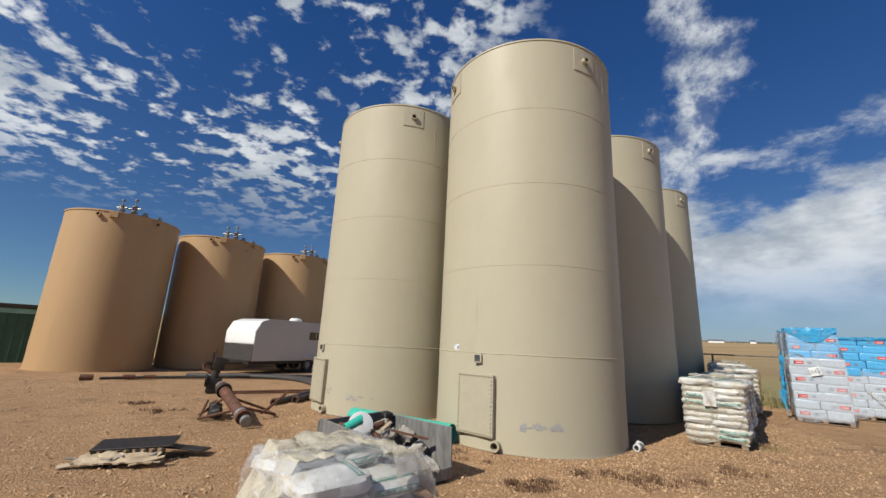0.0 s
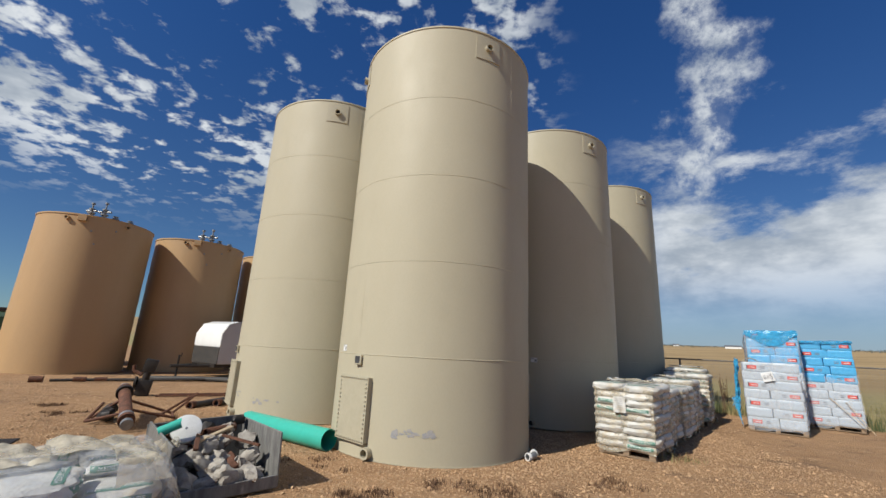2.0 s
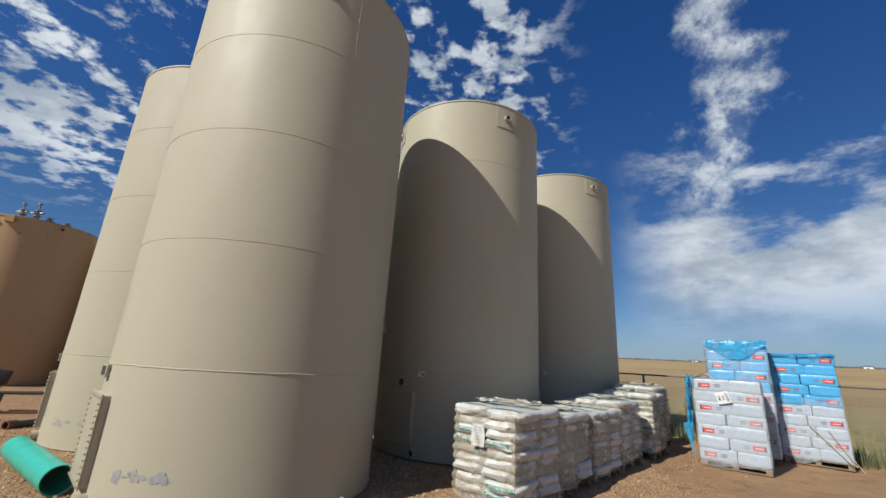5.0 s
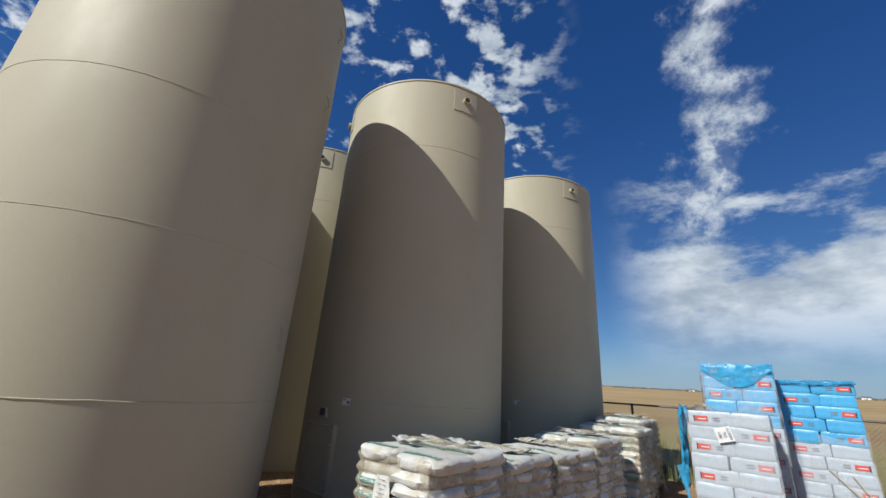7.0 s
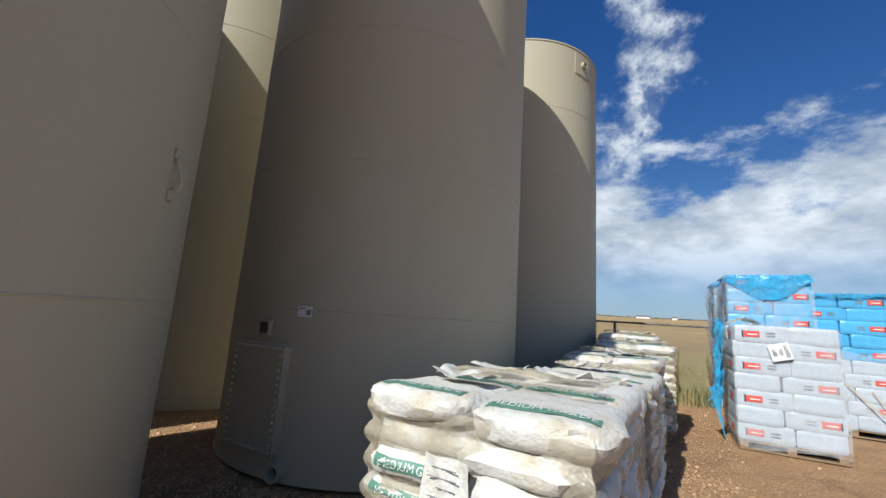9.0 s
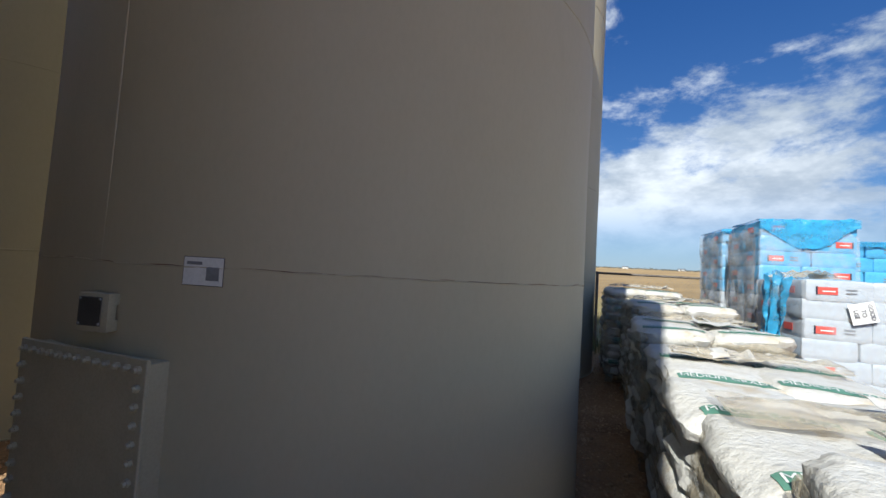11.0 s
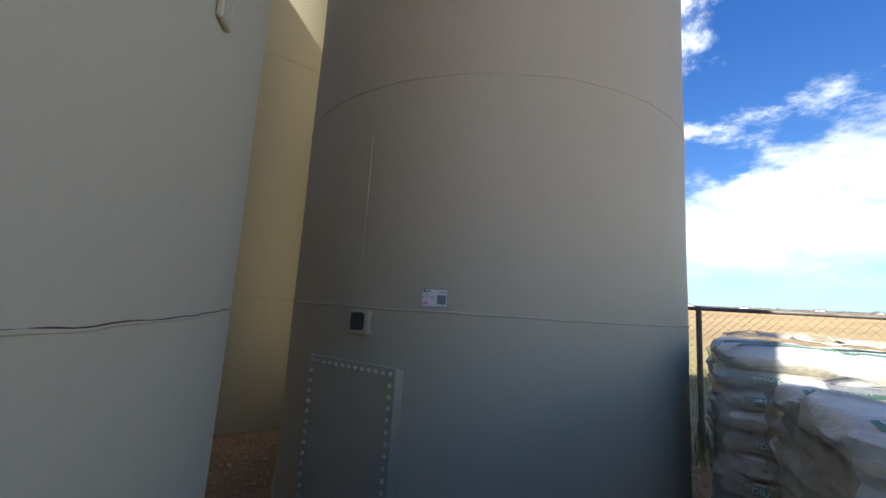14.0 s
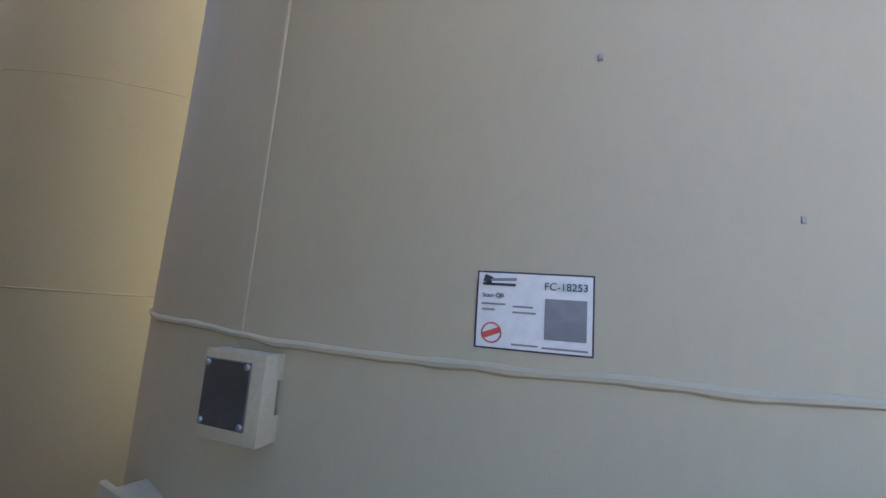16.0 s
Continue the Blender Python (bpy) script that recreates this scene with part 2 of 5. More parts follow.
def ground_material():
    m = bpy.data.materials.new("gravel_dirt_and_field")
    m.use_nodes = True
    nt = m.node_tree
    b = nt.nodes["Principled BSDF"]
    co = nt.nodes.new("ShaderNodeTexCoord").outputs["Object"]
    sep = nt.nodes.new("ShaderNodeSeparateXYZ")
    link(nt, co, sep.inputs[0])
    x, y, z = sep.outputs
    big, mid, fine = noise_node(nt, co, 0.35, 6, 0.6), noise_node(nt, co, 2.2, 6, 0.65), noise_node(nt, co, 26, 5, 0.7)
    vor = nt.nodes.new("ShaderNodeTexVoronoi")
    vor.inputs["Scale"].default_value = 38
    link(nt, co, vor.inputs["Vector"])
    dirt = mix_col(nt, smooth(nt, big, 0.3, 0.7), (0.46, 0.275, 0.140), (0.37, 0.217, 0.110))
    dirt = mix_col(nt, smooth(nt, mid, 0.5, 0.75), dirt, (0.52, 0.335, 0.185))
    dirt = mix_col(nt, math_node(nt, "MULTIPLY", smooth(nt, noise_node(nt, co, 0.8, 6, 0.72, 0.6), 0.52, 0.72), 0.85), dirt, (0.16, 0.097, 0.058))
    dirt = mix_col(nt, math_node(nt, "MULTIPLY", smooth(nt, fine, 0.35, 0.75), 0.5), dirt, (0.17, 0.102, 0.06))
    ruts = nt.nodes.new("ShaderNodeMapping")
    ruts.inputs["Scale"].default_value = (0.35, 1.5, 1.0)
    ruts.inputs["Rotation"].default_value = (0, 0, -0.25)
    link(nt, co, ruts.inputs[0])
    rut = noise_node(nt, ruts.outputs[0], 1.6, 7, 0.7, 0.4)
    dirt = mix_col(nt, math_node(nt, "MULTIPLY", smooth(nt, rut, 0.50, 0.68), 0.5), dirt, (0.24, 0.14, 0.075))
    sepc = nt.nodes.new("ShaderNodeSeparateColor")
    link(nt, vor.outputs["Color"], sepc.inputs[0])
    dirt = mix_col(nt, math_node(nt, "MULTIPLY", smooth(nt, sepc.outputs[0], 0.5, 1.0), 0.28), dirt, (0.46, 0.315, 0.20))
    d = math_node(nt, "ADD", math_node(nt, "MULTIPLY", math_node(nt, "SUBTRACT", x, FENCE_AT[0]), FENCE_N[0]),
                  math_node(nt, "MULTIPLY", math_node(nt, "SUBTRACT", y, FENCE_AT[1]), FENCE_N[1]))
    d = math_node(nt, "ADD", d, math_node(nt, "MULTIPLY", math_node(nt, "SUBTRACT", big, 0.5), 3.0))
    stripes = nt.nodes.new("ShaderNodeMapping")
    stripes.inputs["Scale"].default_value = (0.006, 0.03, 0.02)
    stripes.inputs["Rotation"].default_value = (0, 0, 0.6)
    link(nt, co, stripes.inputs[0])
    field = mix_col(nt, smooth(nt, noise_node(nt, stripes.outputs[0], 2.0, 4, 0.6), 0.38, 0.62), (0.40, 0.275, 0.14), (0.29, 0.195, 0.10))
    field = mix_col(nt, math_node(nt, "MULTIPLY", smooth(nt, mid, 0.3, 0.7), 0.4), field, (0.30, 0.24, 0.11))
    near = mix_col(nt, smooth(nt, mid, 0.35, 0.65), (0.24, 0.21, 0.09), (0.36, 0.29, 0.14))
    field = mix_col(nt, smooth(nt, d, 12, 40), near, field)
    col = mix_col(nt, smooth(nt, d, -1.2, 0.6), dirt, field)
    link(nt, col, b.inputs["Base Color"])
    b.inputs["Roughness"].default_value, b.inputs["Specular IOR Level"].default_value = 0.92, 0.2
    bp = nt.nodes.new("ShaderNodeBump")
    bp.inputs["Strength"].default_value, bp.inputs["Distance"].default_value = 0.9, 0.05
    link(nt, math_node(nt, "ADD", math_node(nt, "MULTIPLY", vor.outputs["Distance"], -0.25), math_node(nt, "ADD", fine, math_node(nt, "ADD", mid, rut))), bp.inputs["Height"])
    link(nt, bp.outputs[0], b.inputs["Normal"])
    return m


GROUND = ground_material()


# ---- mesh helpers ----
def mesh_of(name, bm, mat, flat=False):
    me = bpy.data.meshes.new(name)
    bm.normal_update()
    bm.to_mesh(me)
    bm.free()
    me.materials.append(mat)
    if not flat:
        me.polygons.foreach_set("use_smooth", [True] * len(me.polygons))
        me.set_sharp_from_angle(angle=radians(35))
    return me


def part(name, bm, mat, parent=None, label="", m=None, flat=False):
    me = bm if isinstance(bm, bpy.types.Mesh) else mesh_of(name, bm, mat, flat)
    ob = new(name, me)
    if parent is not None:
        ob.parent = parent
    if m is not None:
        ob.matrix_basis = m
    if label:
        tagged(ob, label)
    return ob


def thing(name, m, label, category, group=""):
    return tagged(place(new(name), m), label, category, group)


def place(ob, m):
    ob.matrix_basis = m
    return ob


def box(sx, sy, sz, bevel=0.0, at=(0, 0, 0), segs=1, bm=None):
    """A box centred on at."""
    own = bm is None
    bm = bm or bmesh.new()
    made = bmesh.ops.create_cube(bm, size=1.0, matrix=Matrix.Translation(at) @ Matrix.Diagonal((sx, sy, sz, 1)))
    if bevel and own:
        bmesh.ops.bevel(bm, geom=bm.edges[:], offset=bevel, segments=segs, profile=0.6, affect="EDGES")
    return bm


def tube(points, radius, sides=12, hollow=0.0, bm=None, closed=False):
    """A round bar or pipe along points; radius may be a list. hollow: wall thickness of an open pipe."""
    bm = bm or bmesh.new()
    pts = [Vector(p) for p in points]
    radii = radius if isinstance(radius, (list, tuple)) else [radius] * len(pts)
    rings, side = [], None
    path = list(zip(pts, radii))
    seq = list(range(len(pts)))

    def ring_at(i, r):
        a, b = pts[max(i - 1, 0)], pts[min(i + 1, len(pts) - 1)]
        if closed:
            a, b = pts[i - 1], pts[(i + 1) % len(pts)]
        d = (b - a).normalized()
        ref = Vector((0, 0, 1)) if abs(d.z) < 0.9 else Vector((1, 0, 0))
        u = d.cross(ref).normalized()
        w = u.cross(d)
        return [bm.verts.new(pts[i] + (u * math.cos(k * math.tau / sides) + w * math.sin(k * math.tau / sides)) * r) for k in range(sides)]

    rings = [ring_at(i, r) for i, (p, r) in enumerate(path)]
    if hollow:
        rings += [ring_at(i, path[i][1] - hollow) for i in reversed(seq)]
    n = len(rings)
    for i in range(n if (hollow or closed) else n - 1):
        a, b = rings[i], rings[(i + 1) % n]
        for k in range(sides):
            bm.faces.new((a[k], a[(k + 1) % sides], b[(k + 1) % sides], b[k]))
    if not hollow and not closed:
        bm.faces.new(rings[0])
        bm.faces.new(list(reversed(rings[-1])))
    bmesh.ops.recalc_face_normals(bm, faces=bm.faces)
    return bm


def lathe(profile, sides=48, bm=None):
    """A turned body from (radius, z) pairs; radius 0 closes an end."""
    bm = bm or bmesh.new()
    rings = []
    for r, z in profile:
        if r < 1e-6:
            rings.append([bm.verts.new((0, 0, z))])
        else:
            rings.append([bm.verts.new((r * math.cos(k * math.tau / sides), r * math.sin(k * math.tau / sides), z)) for k in range(sides)])
    for a, b in zip(rings, rings[1:]):
        for k in range(sides):
            j = (k + 1) % sides
            if len(a) == 1:
                bm.faces.new((a[0], b[j], b[k]))
            elif len(b) == 1:
                bm.faces.new((a[k], a[j], b[0]))
            else:
                bm.faces.new((a[k], a[j], b[j], b[k]))
    bmesh.ops.recalc_face_normals(bm, faces=bm.faces)
    return bm


def shell_patch(radius, a0, a1, z0, z1, thick, na=8, nz=2):
    """A plate bent round a tank between two angles (degrees)."""
    bm = bmesh.new()
    grid = {}
    for s, r in ((0, radius - 0.01), (1, radius + thick)):
        for i in range(na + 1):
            for j in range(nz + 1):
                a = radians(a0 + (a1 - a0) * i / na)
                grid[s, i, j] = bm.verts.new((r * math.cos(a), r * math.sin(a), z0 + (z1 - z0) * j / nz))
    for i in range(na):
        for j in range(nz):
            for s in (0, 1):
                bm.faces.new((grid[s, i, j], grid[s, i + 1, j], grid[s, i + 1, j + 1], grid[s, i, j + 1]))
    for i in range(na):
        for j in (0, nz):
            bm.faces.new((grid[0, i, j], grid[0, i + 1, j], grid[1, i + 1, j], grid[1, i, j]))
    for j in range(nz):
        for i in (0, na):
            bm.faces.new((grid[0, i, j], grid[0, i, j + 1], grid[1, i, j + 1], grid[1, i, j]))
    bmesh.ops.recalc_face_normals(bm, faces=bm.faces)
    return bm


def lump(sx, sy, sz, seed, power=0.5, wob=0.06, nu=16, nv=10):
    """A soft, uneven cushion: sacks, rubble, crumpled things. Stands on z = 0."""
    bm = bmesh.new()
    rnd = Vector((seed * 3.7, seed * 1.3, seed * 7.1))

    def pw(v, p):
        return math.copysign(abs(v) ** p, v)
    rows = []
    for j in range(nv + 1):
        t = -math.pi / 2 + math.pi * j / nv
        row = []
        for i in range(nu):
            a = math.tau * i / nu
            p = Vector((pw(math.cos(t), power) * pw(math.cos(a), 0.42), pw(math.cos(t), power) * pw(math.sin(a), 0.42), pw(math.sin(t), 0.75)))
            k = 1 + wob * 2 * noise.noise(p * 1.7 + rnd) + wob * noise.noise(p * 5 + rnd)
            row.append(bm.verts.new((p.x * sx / 2 * k, p.y * sy / 2 * k, (p.z * k + 1) * sz / 2)))
            if j in (0, nv):
                break
        rows.append(row)
    for a, b in zip(rows, rows[1:]):
        for i in range(nu):
            j = (i + 1) % nu
            if len(a) == 1:
                bm.faces.new((a[0], b[j], b[i]))
            elif len(b) == 1:
                bm.faces.new((a[i], a[j], b[0]))
            else:
                bm.faces.new((a[i], a[j], b[j], b[i]))
    bmesh.ops.recalc_face_normals(bm, faces=bm.faces)
    return bm


def sheet(fn, nu, nv, thick=0.003):
    """A thin uneven sheet: fn(u, v) gives a point, u and v from 0 to 1."""
    bm = bmesh.new()
    g = [[bm.verts.new(fn(i / nu, j / nv)) for j in range(nv + 1)] for i in range(nu + 1)]
    for i in range(nu):
        for j in range(nv):
            bm.faces.new((g[i][j], g[i + 1][j], g[i + 1][j + 1], g[i][j + 1]))
    bmesh.ops.recalc_face_normals(bm, faces=bm.faces)
    bmesh.ops.solidify(bm, geom=bm.faces[:], thickness=thick)
    return bm


def words(text, size, depth=0.0005, align="LEFT"):
    """Lettering as a mesh in its local xy plane."""
    cu = bpy.data.curves.new("lettering", "FONT")
    cu.body, cu.size, cu.extrude, cu.align_x, cu.align_y = text, size, depth, align, "CENTER"
    ob = new("lettering", cu)
    bpy.context.view_layer.update()
    me = bpy.data.meshes.new_from_object(ob.evaluated_get(bpy.context.evaluated_depsgraph_get()))
    bpy.data.objects.remove(ob)
    return me


def lettering(text, size, mat, parent, m, align="LEFT"):
    me = words(text, size, 0.0005, align)
    me.materials.clear()
    me.materials.append(mat)
    return part("lettering", me, mat, parent, m=m)


def facing(angle, radius, z):
    """A pose on a tank's shell: local x runs to the right as seen from outside, y up, z outwards."""
    a = radians(angle)
    out, right, up = Vector((math.cos(a), math.sin(a), 0)), Vector((-math.sin(a), math.cos(a), 0)), Vector((0, 0, 1))
    m = Matrix((right, up, out)).transposed().to_4x4()
    m.translation = out * radius + up * z
    return m


# ---- ground ----
def dip(x, y):
    """The yard falls slightly away towards the tan tanks."""
    k = min(max((-0.75 * x + 0.66 * y - 14) / 8, 0), 1)
    return -0.28 * k * k * (3 - 2 * k)


def ground_height(x, y):
    r = math.hypot(x - 3, y - 8)
    k = min(max((r - 45) / 500, 0), 1)
    h = 0.030 * r * k * k * (3 - 2 * k)
    return dip(x, y) + h + (0.035 * noise.noise(Vector((x * 0.35, y * 0.35, 0))) + 0.012 * noise.noise(Vector((x * 1.9, y * 1.9, 4)))) * min(1, r / 3 + 0.5) - 0.012


def build_ground():
    bm = bmesh.new()
    radii = [0.0] + [0.35 * k for k in range(1, 60)]
    while radii[-1] < 4000:
        radii.append(radii[-1] * 1.12)
    sides, prev = 150, None
    for r in radii:
        ring = [bm.verts.new((x, y, ground_height(x, y))) for x, y in
                ((3 + r * math.cos(k * math.tau / sides), 8 + r * math.sin(k * math.tau / sides)) for k in range(sides if r else 1))]
        if prev:
            for k in range(sides):
                j = (k + 1) % sides
                if len(prev) == 1:
                    bm.faces.new((prev[0], ring[k], ring[j]))
                else:
                    bm.faces.new((prev[k], ring[k], ring[j], prev[j]))
        prev = ring
    tagged(part("ground", bm, GROUND), "reddish gravelly dirt yard running into dry golden field", "ground", kind="structure")


build_ground()


# ---- beige tanks ----
R, COURSE = 1.83, 1.523
H = COURSE * 5
TANKS = [(2.19, 8.42, -3, -143), (-0.99, 10.87, -16, None), (5.22, 11.90, 0, -112.6), (8.25, 15.46, 0, -110.6), (1.98, 14.37, -16, None), (4.94, 17.95, -16, None)]


def tank_body():
    prof = []
    for c in range(5):
        for k in range(6):
            z = COURSE * (c + k / 6)
            prof.append((R - 0.004 * math.sin(math.pi * k / 6) ** 2, z))
    prof += [(R, H), (R - 0.03, H + 0.012), (0, H + 0.16)]
    return lathe([(0, 0.0)] + prof, 144)


def weld_ring(seed, z, size=1.0):
    bm = bmesh.new()
    sides, rings = 420, []
    for dr, dz in ((-0.008, -0.0085), (0.0015, -0.0075), (0.0058, -0.0036), (0.0062, 0.002), (0.0020, 0.0066), (-0.008, 0.0085)):
        ring = []
        for k in range(sides):
            a = math.tau * k / sides
            w = 0.007 * noise.noise(Vector((math.cos(a) * 5, math.sin(a) * 5, seed))) + 0.004 * noise.noise(Vector((math.cos(a) * 22, math.sin(a) * 22, seed)))
            f = 1 + 0.45 * noise.noise(Vector((math.cos(a) * 26, math.sin(a) * 26, seed + 9))) + 0.25 * noise.noise(Vector((math.cos(a) * 60, math.sin(a) * 60, seed + 4)))
            rr_ = R + dr * size * (f if dr > 0 else 1)
            ring.append(bm.verts.new((rr_ * math.cos(a), rr_ * math.sin(a), z + dz * size * f + w)))
        rings.append(ring)
    for a, b in zip(rings, rings[1:]):
        for k in range(sides):
            bm.faces.new((a[k], a[(k + 1) % sides], b[(k + 1) % sides], b[k]))
    bmesh.ops.recalc_face_normals(bm, faces=bm.faces)
    return bm


# thin dark strip: its rust colour also stands in for the seam's lap shadow
def rust_shadow_hairline(seed, z):
    bm = bmesh.new()
    sides, rings = 420, []
    for dr, dz in ((0.0, 0.0100), (0.0014, 0.0095), (0.0014, 0.0070), (0.0, 0.0065)):
        ring = []
        for k in range(sides):
            a = math.tau * k / sides
            w = 0.007 * noise.noise(Vector((math.cos(a) * 5, math.sin(a) * 5, seed))) + 0.004 * noise.noise(Vector((math.cos(a) * 22, math.sin(a) * 22, seed)))
            w += 0.004 * noise.noise(Vector((math.cos(a) * 30, math.sin(a) * 30, seed + 2)))
            f = 0.7 + 0.9 * noise.noise(Vector((math.cos(a) * 14, math.sin(a) * 14, seed + 5)))
            ring.append(bm.verts.new(((R + dr) * math.cos(a), (R + dr) * math.sin(a), z + (dz - 0.008) * max(f, 0.2) + w + 0.002)))
        rings.append(ring)
    for a, b in zip(rings, rings[1:]):
        for k in range(sides):
            bm.faces.new((a[k], a[(k + 1) % sides], b[(k + 1) % sides], b[k]))
    bmesh.ops.recalc_face_normals(bm, faces=bm.faces)
    return bm


BOLT = mesh_of("bolt", lathe([(0, 0.022), (0.008, 0.021), (0.011, 0.012), (0.015, 0.011), (0.015, -0.004)], 6), BEIGE_PART)
SCREW = mesh_of("screw", lathe([(0, 0.005), (0.004, 0.004), (0.006, 0)], 8), STEEL)


def build_tank():
    tank = thing("storage_tank", Matrix(), "tall beige painted welded steel storage tank standing on gravel", "tank", "beige tanks")
    part("body", tank_body(), BEIGE, tank)
    part("base_ring", lathe([(R - 0.05, 0.012), (R + 0.012, 0.012), (R + 0.012, 0.0), (R - 0.05, -0.03)], 120), BEIGE_PART, tank)
    for c in range(1, 5):
        part("weld_seam", weld_ring(c * 3.1, c * COURSE, 1.0 if c == 1 else 0.55), BEIGE, tank)
    part("top_rim", lathe([(R - 0.01, H - 0.025), (R + 0.014, H - 0.02), (R + 0.014, H + 0.012), (R - 0.03, H + 0.014)], 144), BEIGE, tank)
    # upright seams, each course turned against the next
    for c, a in enumerate((62, -127.7, 20, 150, -42)):
        pts = [(math.cos(radians(a)) * (R - 0.0048), math.sin(radians(a)) * (R - 0.0048), COURSE * (c + k / 12) + 0.01) for k in range(13)]
        part("upright_seam", tube(pts, 0.0058, 8), BEIGE, tank)
    # cleanout hatch
    hatch = part("cleanout_hatch", box(0.73, 0.98, 0.014, 0.003), BEIGE_PART, tank, "bolted rectangular cleanout plate", facing(-127, R + 0.045, 0.70))
    for sx, sy, x, y in ((0.69, 0.02, 0, 0.462), (0.69, 0.02, 0, -0.462), (0.02, 0.94, 0.345, 0), (0.02, 0.94, -0.345, 0)):
        part("hatch_neck", box(sx, sy, 0.28, 0.002), BEIGE_PART, hatch, m=pose(x, y, -0.15))
    for k in range(13):
        for y in (0.452, -0.452):
            part("bolt", BOLT, None, hatch, m=pose(-0.328 + 0.656 * k / 12, y, 0.008))
    for k in range(1, 14):
        for x in (0.328, -0.328):
            part("bolt", BOLT, None, hatch, m=pose(x, -0.452 + 0.904 * k / 14, 0.008))
    # gauge box under the first seam
    gb = part("gauge_box", box(0.132, 0.146, 0.036, 0.004, (0, 0, 0.036), 2), BEIGE_PART, tank, "small folded box with dark cover plate", facing(-125.8, R, 1.432) @ pose(0, 0, 0, 0, 10, 0))
    part("cover_plate", box(0.100, 0.110, 0.004, 0.0015), GREY_PLATE, gb, "dark grey plate with four screws", pose(-0.010, 0.004, 0.0555))
    for x in (-0.053, 0.033):
        for y in (-0.043, 0.051):
            part("screw", SCREW, None, gb, m=pose(x, y, 0.0572))
    for x in (-0.0635, 0.0635):
        for y in (-0.05, 0.05):
            part("mounting_flange", box(0.004, 0.044, 0.036, 0.001), BEIGE_PART, gb, m=pose(x, y, 0.004))
    # ports near the rim
    for a in (-61, -158):
        pl = part("port_plate", shell_patch(R, a - 8, a + 8, 7.03, 7.53, 0.012), BEIGE_PART, tank)
        part("port_neck", tube([(0, 0, -0.06), (0, 0, 0.08), (0, 0, 0.0801)], 0.075, 20, 0.02), BEIGE_PART, pl, m=facing(a, R, 7.28))
        part("port_opening", lathe([(0, 0.02), (0.056, 0.02), (0.056, 0.0)], 20), DARK_HOLE, pl, "dark plugged opening", m=facing(a, R, 7.28))
    # loop handles up the shell
    for z in (2.20, 5.75, 7.1):
        pts = [(0, 0.095, 0), (0, 0.09, 0.014), (0, 0.05, 0.022), (0, 0.0, 0.040), (0, -0.04, 0.052), (0, -0.075, 0.040), (0, -0.09, 0.02), (0, -0.095, 0)]
        h = part("lifting_loop", tube(pts, 0.0095, 8), BEIGE_PART, tank, m=facing(5, R, z))
        for y in (0.125, -0.125):
            part("loop_pad", box(0.05, 0.06, 0.012, 0.003), BEIGE_PART, h, m=pose(0, y, 0.003))
    # drain coupling
    ring = part("drain_coupling", tube([(0, 0, -0.05), (0, 0, 0.10), (0, 0, 0.1001)], 0.085, 24, 0.028), BEIGE_PART, tank, m=facing(-115, R, 0.10))
    part("coupling_opening", lathe([(0, 0.0), (0.058, 0.0), (0.058, -0.02)], 20), DARK_HOLE, ring)
    return tank


def paint_chips(tank, a0, z0, seed, n, width=14.0):
    rnd = random.Random(seed)
    for k in range(n):
        a, z = a0 + rnd.uniform(-width, width), z0 + rnd.uniform(-0.06, 0.06)
        s = rnd.uniform(0.008, 0.045)
        bm = bmesh.new()
        pts = []
        for i in range(14):
            t = math.tau * i / 14
            rr = s * (0.45 + 0.75 * rnd.random())
            aa = radians(a) + rr * math.cos(t) * 1.5 / R
            pts.append(bm.verts.new(((R + 0.0015) * math.cos(aa), (R + 0.0015) * math.sin(aa), z + rr * math.sin(t) * 0.8)))
        c = bm.verts.new(((R + 0.0025) * math.cos(radians(a)), (R + 0.0025) * math.sin(radians(a)), z))
        for i in range(14):
            bm.faces.new((c, pts[i], pts[(i + 1) % 14]))
        bmesh.ops.recalc_face_normals(bm, faces=bm.faces)
        part("paint_chip", bm, CHIP, tank, "peeled grey-blue patch of bare primer")


